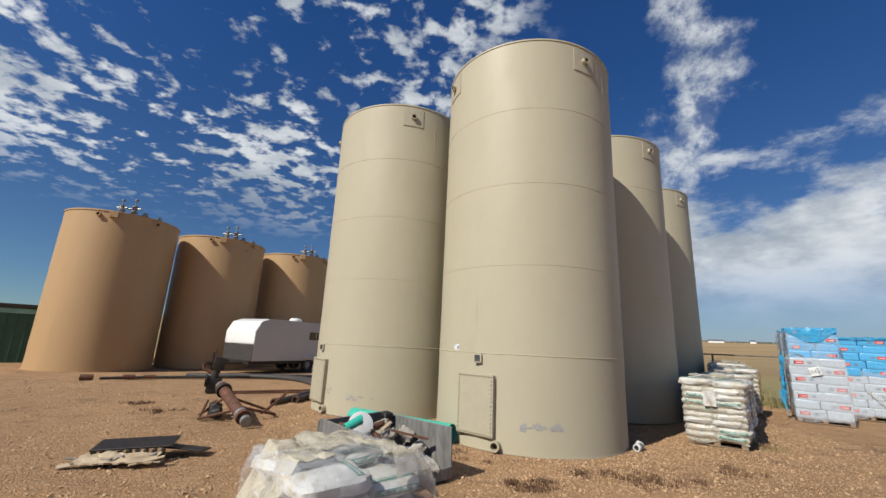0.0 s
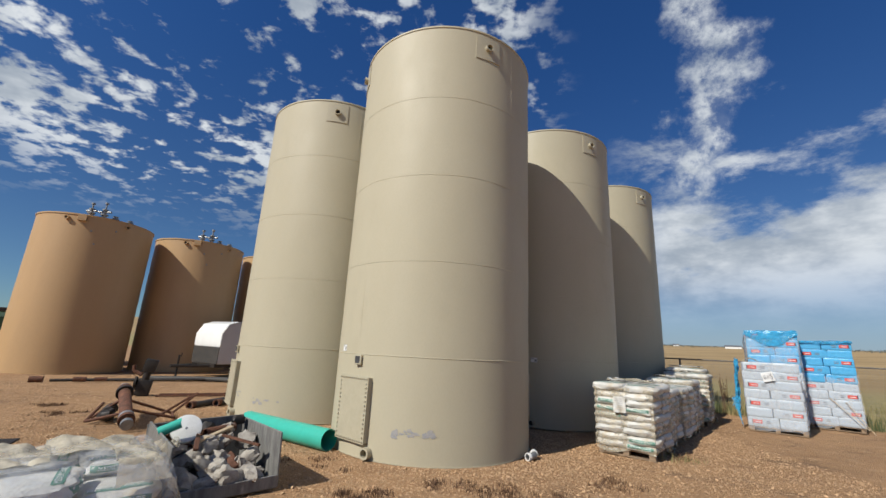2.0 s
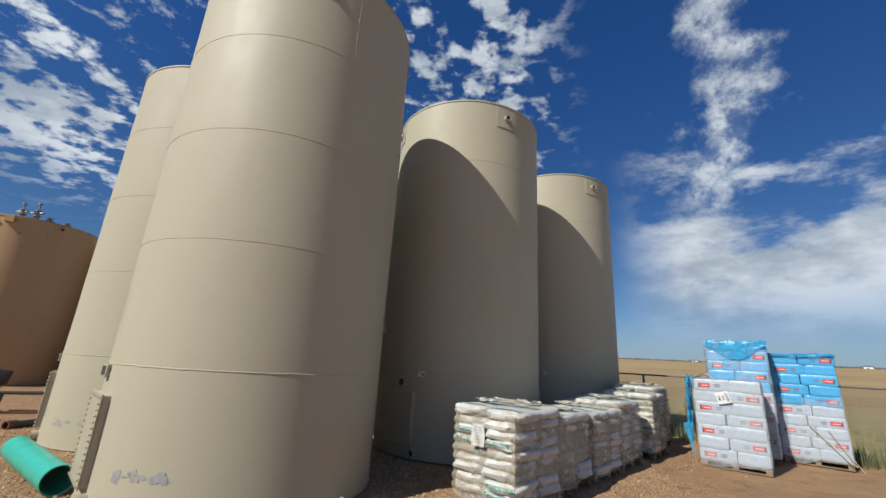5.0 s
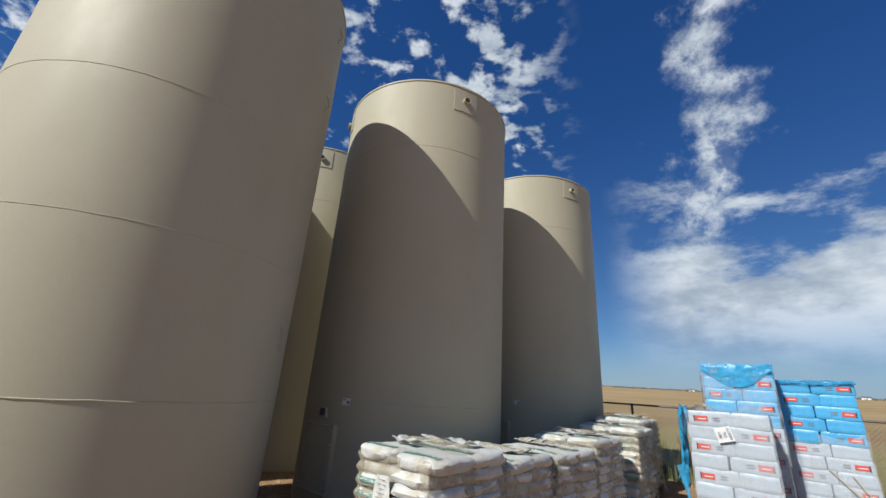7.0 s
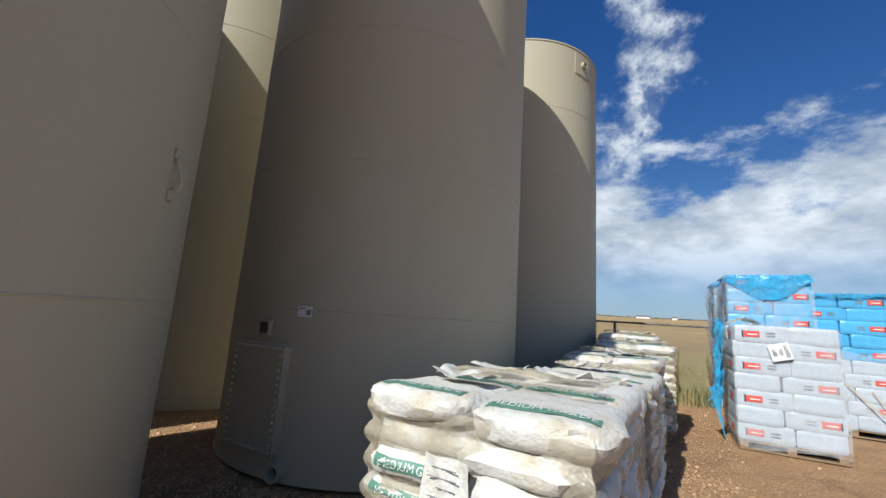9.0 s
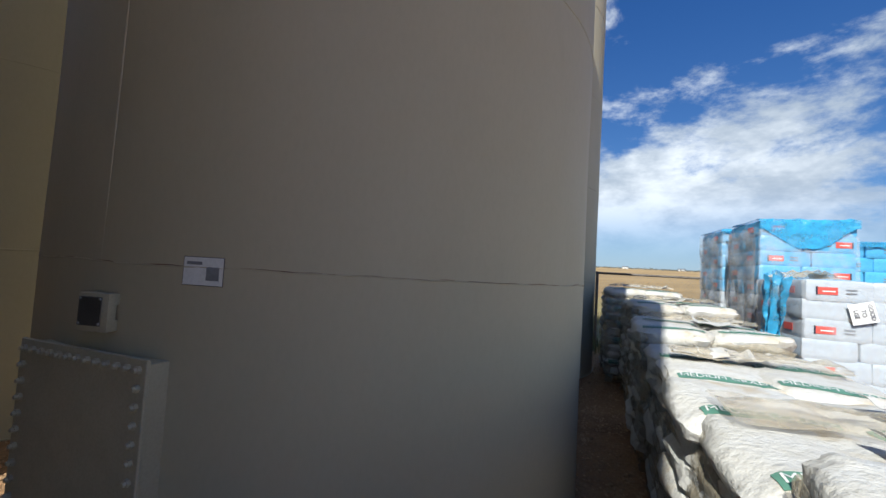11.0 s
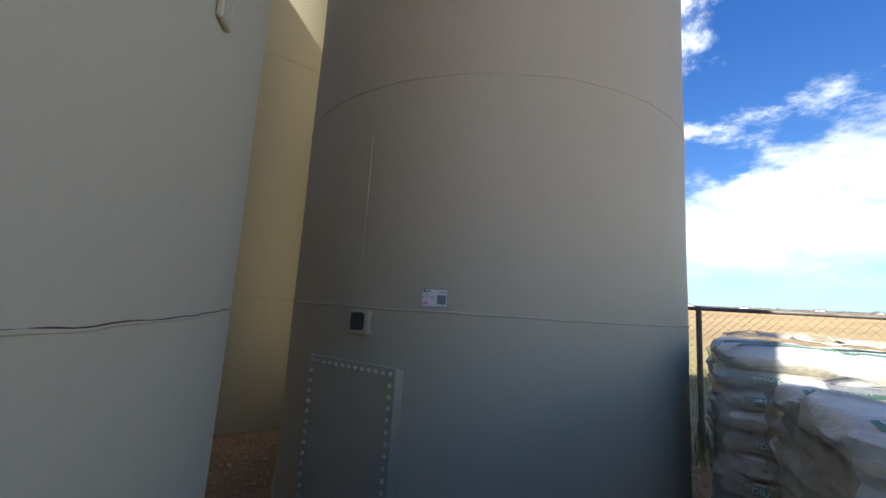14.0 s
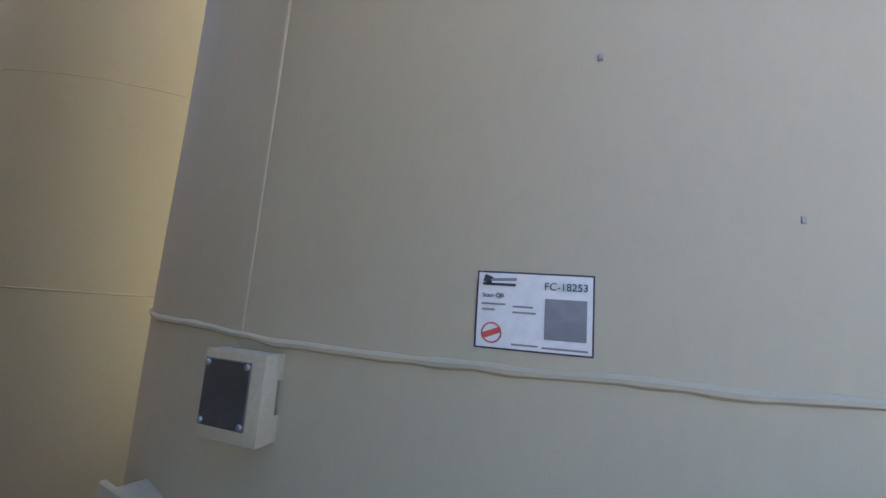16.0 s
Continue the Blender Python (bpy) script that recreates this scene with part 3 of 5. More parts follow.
def sticker(tank, angle, detailed, z=1.606):
    at = facing(angle, R + 0.004, z)
    s = part("label_sticker", shell_patch(R, angle - 2.43, angle + 2.43, z - 0.052, z + 0.052, 0.002, 6, 1), PAPER, tank, "white printed identification sticker with black edge")
    part("sticker_edge", shell_patch(R, angle - 2.51, angle + 2.51, z - 0.0545, z + 0.0545, 0.001, 6, 1), PRINT_DARK, s)
    if detailed:
        lettering("FC-18253", 0.0145, PRINT_DARK, s, at @ pose(0.014, 0.036, -0.0008))
        lettering("Scan QR", 0.0088, PRINT_DARK, s, at @ pose(-0.071, 0.020, -0.0010))
        part("red_stamp", tube([(0.0135 * math.cos(k * math.tau / 24), 0.0135 * math.sin(k * math.tau / 24), 0) for k in range(24)], 0.0010, 6, closed=True), PACK_RED, s, m=at @ pose(-0.056, -0.032, -0.0016))
        part("red_stamp_bar", box(0.027, 0.008, 0.001), PACK_RED, s, m=at @ pose(-0.056, -0.032, -0.0016, 0, 0, 22))
        part("mark_shape", box(0.012, 0.010, 0.0008), PRINT_DARK, s, m=at @ pose(-0.064, 0.043, -0.0020, 0, 0, -20))
        part("mark_shape", box(0.036, 0.004, 0.0008), PRINT_GREY, s, m=at @ pose(-0.042, 0.043, -0.0018, 0, 0, 3))
        part("mark_shape", box(0.046, 0.0035, 0.0008), PRINT_DARK, s, m=at @ pose(-0.048, 0.036, -0.0018))
        for x, y, w in ((-0.055, 0.008, 0.034), (-0.014, 0.006, 0.028), (-0.062, 0.000, 0.018), (-0.012, -0.002, 0.032), (-0.010, -0.046, 0.036), (0.043, -0.047, 0.060)):
            part("print_bar", box(w, 0.0026, 0.0008), PRINT_GREY, s, m=at @ pose(x, y, -0.0020 if abs(x) < 0.03 else -0.0016))
        part("print_block", box(0.055, 0.055, 0.0008), PRINT_GREY, s, "plain grey block", m=at @ pose(0.043, -0.008, -0.0018))
    else:
        part("print_block", box(0.05, 0.05, 0.0008), PRINT_GREY, s, m=at @ pose(0.038, -0.008, -0.0018))
        part("print_bar", box(0.06, 0.012, 0.0008), PRINT_GREY, s, m=at @ pose(-0.035, 0.030, -0.0018))


first_tank = build_tank()
tanks = [first_tank] + [copy_thing(first_tank, Matrix()) for _ in TANKS[1:]]
for t, (x, y, turn, st) in zip(tanks, TANKS):
    t.matrix_basis = pose(x, y, 0, 0, 0, turn)
    if st is not None:
        sticker(t, st, st == -110.6, 1.51 if t is tanks[2] else 1.606)
for c in tanks[0].children:
    if c.name.startswith("lifting_loop"):
        c.matrix_basis = pose(0, 0, 0.04, 0, 0, 4) @ c.matrix_basis
for c in tanks[2].children:
    if c.name.startswith("gauge_box"):
        c.matrix_basis = facing(-125.8, R, 1.33) @ pose(0, 0, 0, 0, 10, 0)
thin_seam = mesh_of("weld_seam", weld_ring(3.1, COURSE, 0.4), BEIGE)
low_seam = [c for c in tanks[2].children if c.name.startswith("weld_seam") and abs(c.data.vertices[0].co.z - COURSE) < 0.1]
for c in low_seam:
    c.data = thin_seam
# first seam of the tank that is passed closest: rust and lap shadow in one colour
part("rust_line", rust_shadow_hairline(3.1, COURSE), RUST, tanks[2], "thin line of rust and painted lap shadow along the weld")
paint_chips(tanks[0], -93, 0.42, 3, 22, 10)
paint_chips(tanks[1], -87, 0.40, 5, 9, 12)
paint_chips(tanks[1], -112, 0.5, 6, 5, 4)
for t, a, z in ((tanks[3], -108.0, 1.985), (tanks[3], -100.0, 1.75)):
    part("scuff_mark", shell_patch(R, a - 0.09, a + 0.09, z - 0.005, z + 0.004, 0.0008, 2, 1), CHIP, t)

# loose fitting beside the first tank
elbow = tagged(place(new("pipe_elbow"), pose(3.93, 7.36, 0.055, 0, 0, 20)), "dirty white pipe elbow fitting lying on gravel", "pipe fitting")
part("elbow_body", tube([(-0.12, -0.02, 0), (-0.04, 0, 0), (0.03, 0.03, 0.01), (0.06, 0.09, 0.02)], 0.05, 14, 0.012), STEEL, elbow)
part("coupling_collar", tube([(-0.13, -0.022, 0), (-0.08, -0.012, 0), (-0.0799, -0.012, 0)], 0.062, 14, 0.014), WHITE_PLASTIC, elbow)
part("coupling_collar", tube([(0.045, 0.06, 0.015), (0.065, 0.11, 0.022), (0.0651, 0.11, 0.022)], 0.062, 14, 0.014), WHITE_PLASTIC, elbow)


# ---- tan tanks ----
def build_tan_tank():
    r, h = 2.38, 7.30
    tank = thing("oil_tank", Matrix(), "wide tan painted steel tank with valves on the roof", "tank", "tan tanks")
    prof = [(0, 0)] + [(r - 0.008 * math.sin(k * 1.57) ** 2, h * k / 12) for k in range(13)] + [(r - 0.04, h + 0.02), (0, h + 0.28)]
    part("body", lathe(prof, 120), TAN, tank)
    part("top_rim", lathe([(r - 0.01, h - 0.05), (r + 0.03, h - 0.05), (r + 0.03, h + 0.015), (r - 0.05, h + 0.02)], 120), TAN, tank)
    part("base_ring", lathe([(r - 0.05, 0.02), (r + 0.05, 0.02), (r + 0.05, 0.0), (r - 0.05, -0.03)], 120), TAN, tank)
    for a, z in ((-76, 7.07), (-20, 7.07)):
        p = part("side_port", tube([(0, 0, -0.05), (0, 0, 0.12), (0, 0, 0.1201)], 0.10, 18, 0.03), TAN, tank, m=facing(a, r, z))
        part("port_opening", lathe([(0, 0.05), (0.07, 0.05), (0.07, 0.0)], 18), DARK_HOLE, p)
    part("bracket", box(0.34, 0.30, 0.14, 0.01), TAN, tank, m=facing(-62, r + 0.06, 7.13))
    for a, z in ((-52, 6.55), (-47, 5.95), (-30, 6.75)):
        part("plug", lathe([(0, 0.05), (0.04, 0.045), (0.045, 0)], 10), STEEL, tank, m=facing(a, r, z))
    # roof valve cluster
    for a, d, s in ((-58, 0.35, 1.0), (-44, 0.4, 1.25), (-30, 0.45, 0.6), (-12, 0.35, 0.45)):
        x, y = (r - d) * math.cos(radians(a)), (r - d) * math.sin(radians(a))
        v = part("roof_valve", lathe([(0.10, -0.15), (0.10, 0.10 * s), (0.16, 0.11 * s), (0.16, 0.16 * s), (0.07, 0.17 * s), (0.07, 0.30 * s), (0.13, 0.31 * s), (0.13, 0.36 * s), (0, 0.38 * s)], 16), STEEL, tank, "grey steel valve", pose(x, y, h + 0.06))
        if s >= 1:
            part("valve_stem", tube([(0, 0, 0.36 * s), (0, 0, 0.62 * s)], 0.035, 8), STEEL, v)
            part("valve_arm", tube([(-0.26 * s, 0, 0.25 * s), (0.26 * s, 0, 0.25 * s)], 0.05, 10), STEEL, v)
            part("valve_cap", lathe([(0, 0.0), (0.08, 0.0), (0.08, 0.08), (0, 0.1)], 12), STEEL, v, m=pose(0, 0, 0.58 * s))
    return tank


tan = build_tan_tank()
tan.matrix_basis = pose(-16.4, 20.0, -0.28)
copy_thing(tan, pose(-13.5, 24.25, -0.28))
copy_thing(tan, pose(-10.25, 28.25, -0.28))

# ---- green shed ----
shed = thing("green_shed", pose(-24.2, 21.6, -0.28, 0, 0, 38), "long dark green clad shed with pale trim", "shed")
part("wall", box(14, 5, 2.45, 0.02, (0, 0, 1.2)), GREEN_WALL, shed)
part("trim", box(14.1, 5.1, 0.26, 0.02, (0, 0, 2.55)), GREEN_TRIM, shed)
part("roof", box(14.3, 5.3, 0.22, 0.03, (0, 0, 2.79)), BLACK_IRON, shed)
RIB = mesh_of("wall_rib", box(0.05, 0.03, 2.4, 0.008), GREEN_WALL)
for k in range(36):
    part("wall_rib", RIB, None, shed, m=pose(-6.85 + k * 0.39, -2.51, 1.2))
part("wall_sign", box(0.35, 0.02, 0.2, 0.004), PAPER, shed, "small white notice", pose(4.0, -2.535, 1.6))

# ---- trailer ----
def build_trailer():
    tr = thing("cargo_trailer", pose(-8.7, 19.9, -0.25, 0, 0, 60), "white and grey enclosed trailer parked on its tongue", "trailer")
    # local x runs along the side to the back, y to the far side
    L, W = 6.2, 2.35

    def prism(profile, y0, y1):
        bm = bmesh.new()
        a = [bm.verts.new((x, y0, z)) for x, z in profile]
        b = [bm.verts.new((x, y1, z)) for x, z in profile]
        bm.faces.new(a)
        bm.faces.new(list(reversed(b)))
        for i in range(len(a)):
            j = (i + 1) % len(a)
            bm.faces.new((a[i], b[i], b[j], a[j]))
        bmesh.ops.recalc_face_normals(bm, faces=bm.faces)
        bmesh.ops.bevel(bm, geom=bm.edges[:], offset=0.03, segments=2, affect="EDGES")
        return bm
    part("body", prism([(0, 0.62), (L, 0.62), (L, 2.68), (0.75, 2.68), (0.28, 2.52), (0, 2.05)], 0, W), TRAILER_GREY, tr, "grey trailer side")
    part("nose_cap", prism([(-0.02, 1.45), (0.02, 1.45), (0.02, 2.04), (0.30, 2.51), (0.76, 2.67), (2.6, 2.67), (2.6, 2.70), (0.75, 2.70), (0.26, 2.54), (-0.02, 2.06)], -0.01, W + 0.01), TRAILER_WHITE, tr, "white nose cap and roof")
    part("stone_guard", box(0.03, W - 0.04, 0.80, 0.008), RUBBER, tr, "dark lower nose guard", pose(-0.018, W / 2, 1.03))
    part("roof_vent", lathe([(0.34, 0), (0.34, 0.12), (0.26, 0.20), (0, 0.22)], 20), TRAILER_WHITE, tr, m=pose(3.0, 0.8, 2.68))
    w = part("window", box(0.95, 0.03, 0.42, 0.01), GLASS, tr, m=pose(3.9, -0.012, 1.95))
    part("window_frame", box(0.03, 0.04, 0.46), TRAILER_WHITE, w, m=pose(0, -0.004, 0))
    part("chassis", box(L + 0.1, W - 0.3, 0.16, 0.01), BLACK_IRON, tr, m=pose(L / 2, W / 2, 0.54))
    part("tongue", tube([(0.2, 0.5, 0.52), (-1.5, W / 2, 0.5)], 0.07, 8), BLACK_IRON, tr)
    part("tongue", tube([(0.2, W - 0.5, 0.52), (-1.5, W / 2, 0.5)], 0.07, 8), BLACK_IRON, tr)
    part("jack_post", tube([(-1.2, W / 2, 0.0), (-1.2, W / 2, 1.0)], 0.045, 10), BLACK_IRON, tr)
    part("jack_crank", tube([(-1.2, W / 2, 0.95), (-1.2, W / 2 - 0.2, 0.95), (-1.2, W / 2 - 0.2, 1.1)], 0.02, 8), BLACK_IRON, tr)
    for x in (3.6, 4.5):
        for y in (0.12, W - 0.12):
            wh = part("wheel", tube([(0, -0.1, 0), (0, 0.1, 0), (0, 0.1001, 0)], 0.36, 24, 0.14), RUBBER, tr, m=pose(x, y, 0.36))
            part("rim", lathe([(0, 0.03), (0.1, 0.04), (0.21, 0.02), (0.22, -0.08)], 20), STEEL, wh, m=pose(0, 0, 0, 90 if y < 1 else -90, 0, 0))
    part("fender", box(2.1, 0.25, 0.06, 0.02), TRAILER_WHITE, tr, m=pose(4.05, -0.02, 0.80))
    return tr


build_trailer()


# ---- pallets of sacks ----
def sack_mesh(sx, sy, sz, seed):
    bm = lump(sx, sy, sz, seed, 0.55, 0.05, 44, 14)
    off = Vector((seed * 2.3, seed * 5.1, seed))
    for v in bm.verts:
        u, w = v.co.x / sx * 2, v.co.y / sy * 2
        rim = max(abs(u), abs(w))
        crease = abs(noise.noise(Vector((u * 2.3, w * 2.3, 0)) + off)) + 0.6 * abs(noise.noise(Vector((u * 6, w * 6, v.co.z * 20)) + off))
        v.co.z += 0.018 * crease * rim * (1 if v.co.z > sz / 2 else -1) - 0.006
        k = 1 - 0.035 * abs(noise.noise(Vector((u * 4, w * 4, v.co.z * 16)) + off)) * rim
        v.co.x, v.co.y = v.co.x * k, v.co.y * k
    return mesh_of("sack", bm, SACK)


SACKS = [sack_mesh(0.55, 0.64, 0.150, k + 1) for k in range(5)]
SKINS = [BVHTree.FromPolygons([v.co for v in me.vertices], [tuple(p.vertices) for p in me.polygons]) for me in SACKS]


def on_sack(skin, x, u, lift, front):
    """A point of print on a sack: on its upper side, or on its front end."""
    if front:
        hit = skin.ray_cast(Vector((x, -1, u)), Vector((0, 1, 0)))[0]
        return hit + Vector((0, -lift, 0)) if hit else Vector((x, -0.30, u))
    hit = skin.ray_cast(Vector((x, u, 1)), Vector((0, 0, -1)))[0]
    return hit + Vector((0, 0, lift)) if hit else Vector((x, u, 0.12))


def band_mesh(skin, u0, front):
    bm = sheet(lambda a, b: on_sack(skin, (a - 0.5) * 0.42, u0 + (b - 0.5) * (0.052 if front else 0.070), 0.004, front), 26, 4, 0.001)
    return mesh_of("printed_band", bm, SACK_GREEN)


def print_mesh(skin, u0, front):
    me = words("MEDIUM GRADE", 0.046 if front else 0.056, 0.0, "CENTER")
    for v in me.vertices:
        v.co = on_sack(skin, v.co.x * 0.98, u0 + v.co.y, 0.0075, front)
    me.materials.clear()
    me.materials.append(PAPER)
    return me


TOP_PRINT = [(band_mesh(k, -0.20, False), print_mesh(k, -0.20, False)) for k in SKINS]
FRONT_PRINT = [(band_mesh(k, 0.075, True), print_mesh(k, 0.075, True)) for k in SKINS]
BOARD = mesh_of("board", box(1.02, 0.1, 0.02, 0.003), WOOD)
BLOCK = mesh_of("block", box(0.1, 0.1, 0.08, 0.003), WOOD)


def wooden_pallet(owner, w, d):
    for k in range(6):
        part("pallet_board", BOARD, None, owner, m=pose(w / 2, 0.06 + k * (d - 0.12) / 5, 0.115) @ Matrix.Diagonal((w / 1.02, 1, 1, 1)))
    for x in (0.06, w / 2, w - 0.06):
        for y in (0.06, d / 2, d - 0.06):
            part("pallet_block", BLOCK, None, owner, m=pose(x, y, 0.062))
    for y in (0.06, d / 2, d - 0.06):
        part("pallet_board", BOARD, None, owner, m=pose(w / 2, y, 0.013) @ Matrix.Diagonal((w / 1.02, 1, 1, 1)))


def wrap(owner, w, d, h, seed, mat, lo=0.12, hi=1.0, out=0.035, label="", ragged=0.1, name="stretch_film", layer=0.0):
    """Loose stretch film round a stack; ragged at its upper and lower edges."""
    def fn(u, v):
        a = u * 4
        s, k = int(a) % 4, a - int(a)
        x, y = ((k, 0), (1, k), (1 - k, 1), (0, 1 - k))[s]
        n = noise.noise(Vector((x * 3.1 + seed, y * 3.3, v * 2.6)))
        n2 = noise.noise(Vector((x * 11, y * 11 + seed, v * 9)))
        cx, cy = x - 0.5, y - 0.5
        low = lo + ragged * noise.noise(Vector((x * 2, y * 2, seed)))
        top = hi + ragged * noise.noise(Vector((x * 2.3, y * 2.1, seed + 5)))
        z = h * (low + (top - low) * v)
        bulge = 0.05 * abs(math.sin(math.pi * (z - 0.115) / layer)) - 0.05 if layer else 0.0
        o = 1 + (out * 2 + 0.035 * n + 0.014 * n2 + bulge) / w
        return (w / 2 + cx * w * o, d / 2 + cy * d * o, z)
    part(name, sheet(fn, 64, 48 if layer else 18, 0.002), mat, owner, label)


def sack_pallet(x, y, turn, layers, seed, w=0.98, d=1.12, film=True, lean=0.0):
    rnd = random.Random(seed)
    p = thing("sack_pallet", pose(x, y, 0, 0, 0, turn), "film-wrapped pallet stacked with white sacks printed green", "pallet of sacks", "sack pallets")
    wooden_pallet(p, w, d)
    step = 0.118
    for k in range(layers):
        for i in (0, 1):
            for j in (0, 1):
                top = k == layers - 1
                m = pose(w * (0.25 + 0.5 * i) + rnd.uniform(-0.03, 0.03) + lean * k, d * (0.25 + 0.5 * j) + rnd.uniform(-0.03, 0.03), 0.115 + k * step + rnd.uniform(-0.008, 0.008),
                         rnd.uniform(-2.5, 2.5), rnd.uniform(-2.5, 2.5), rnd.uniform(-5, 5) + (0 if top else rnd.choice((0, 0, 180))))
                n = rnd.randrange(5)
                s = part("sack", SACKS[n], None, p, m=m @ Matrix.Diagonal((1.07, 1.04, 1.05, 1)) if top else m)
                if top:
                    b = part("printed_band", TOP_PRINT[n][0], None, s, "green printed band")
                    part("lettering", TOP_PRINT[n][1], None, b)
                elif rnd.random() < 0.4:
                    b = part("printed_band", FRONT_PRINT[n][0], None, s, "green printed band")
                    part("lettering", FRONT_PRINT[n][1], None, b)
    h = 0.115 + layers * step + 0.05
    # torn paper corners and crumpled film on top
    for k in range(3):
        cx, cy = rnd.uniform(0.2, w - 0.2), rnd.uniform(0.2, d - 0.2)
        def scrap(u, v, cx=cx, cy=cy, k=k):
            q = Vector((u * 3 + k, v * 3, seed))
            return (cx + (u - 0.5) * 0.30, cy + (v - 0.5) * 0.22 + 0.03 * noise.noise(q), h + 0.014 + 0.05 * abs(noise.noise(q * 0.6)) + 0.10 * (u - 0.5) ** 2 * (1 + noise.noise(q * 0.4)))
        part("torn_flap", sheet(scrap, 14, 10, 0.002), SACK, p)
    if film:
        wrap(p, w, d, h, seed, FILM, 0.08, 0.93, 0.030, "torn clear stretch film", 0.10, layer=step)
        def tuft(u, v):
            q = Vector((u * 4, v * 4, seed + 3.3))
            return (w * 0.95 + 0.12 * v * math.cos(u * 4) + 0.06 * noise.noise(q), d * 0.9 + 0.14 * v * math.sin(u * 4), 0.06 + 0.30 * (1 - v) + 0.08 * noise.noise(q * 1.7))
        part("loose_film", sheet(tuft, 12, 8, 0.002), FILM_DENSE, p, "bunched loose film")
        def crest(u, v):
            q = Vector((u * 5, v * 4, seed + 8.8))
            return (w * (0.05 + 0.9 * u), d * 0.5 + (v - 0.5) * 0.30 + 0.05 * noise.noise(q * 0.7), h + 0.01 + (0.02 + 0.09 * u * (1 - u)) * (1 - abs(2 * v - 1)) + 0.05 * abs(noise.noise(q)))
        part("loose_film", sheet(crest, 26, 12, 0.002), FILM, p, "crumpled film over the top sacks")
    return p


ROW = 50.0
row_u = Vector((math.cos(radians(ROW)), math.sin(radians(ROW)), 0))
for k, (s, off, layers, w, turn) in enumerate(((0, 0, 9, 0.96, 0), (1.22, -0.06, 8, 0.98, 2), (2.46, -0.08, 8, 1.0, -1.5), (3.72, -0.10, 9, 1.0, 1), (5.30, -0.06, 10, 1.05, 4), (6.70, -0.33, 11, 1.05, 3))):
    at = Vector((5.28, 8.25, 0)) + row_u * s + Vector((row_u.y, -row_u.x, 0)) * off
    sack_pallet(at.x, at.y, ROW - 90 + turn, layers, 11 + k, w)

sack_pallet(15.5, 12.35, -52, 9, 29, 1.05)

# printed letter sheet under the film of the first pallet
note = tagged(place(new("paper_notice"), pose(5.565, 7.910, 0.86, 88, 0, ROW - 90)), "crumpled printed paper notice under the film", "notice")
part("sheet", sheet(lambda u, v: ((u - 0.5) * 0.21, (v - 0.5) * 0.27, 0.012 * math.sin(u * 9 + v * 5)), 10, 8, 0.001), SACK, note)
for k in range(6):
    part("print_bar", box(0.11 + 0.03 * math.sin(k * 2.2), 0.004, 0.003), PRINT_GREY, note, m=pose(0.01 * math.sin(k * 4), 0.095 - k * 0.036, 0.011))


# ---- stacks of blue-wrapped packs ----
def pack_mesh(sx, sy, sz, mat, seed):
    bm = bmesh.new()
    bmesh.ops.create_cube(bm, size=1.0)
    bmesh.ops.subdivide_edges(bm, edges=bm.edges[:], cuts=6, use_grid_fill=True)
    for v in bm.verts:
        p = v.co.copy()
        q = Vector([math.copysign(abs(2 * c) ** 1.0, c) / 2 for c in p])
        m4 = (abs(2 * p.x) ** 14 + abs(2 * p.y) ** 14 + abs(2 * p.z) ** 9) ** (1 / 14)
        q = q / max(m4, 0.3) if m4 > 1.0 else q
        k = 1 + 0.018 * noise.noise(p * 2.2 + Vector((seed, 0, 0)))
        v.co = (q.x * sx * k, q.y * sy * k, q.z * sz * (1 + 0.05 * noise.noise(p * 3 + Vector((0, seed, 0)))))
    return mesh_of("pack", bm, mat)


PW, PD, PH = 1.16, 1.14, 0.225
PACKS = {(wide, mat): pack_mesh((0.655 if wide else 0.535) * 1.0, 0.59, PH + 0.022, mat, 3 if wide else 5) for wide in (0, 1) for mat in (PACK, PACK_BLUE)}
RED_LABEL = mesh_of("red_label", box(0.19, 0.004, 0.085, 0.001), PACK_RED)
LABEL_BAR = mesh_of("label_bar", box(0.12, 0.003, 0.014), PAPER)
DARK_BAR = mesh_of("label_edge", box(0.018, 0.003, 0.095), PRINT_DARK)
GREY_BAR = mesh_of("print_bar", box(0.10, 0.003, 0.014), PRINT_GREY)


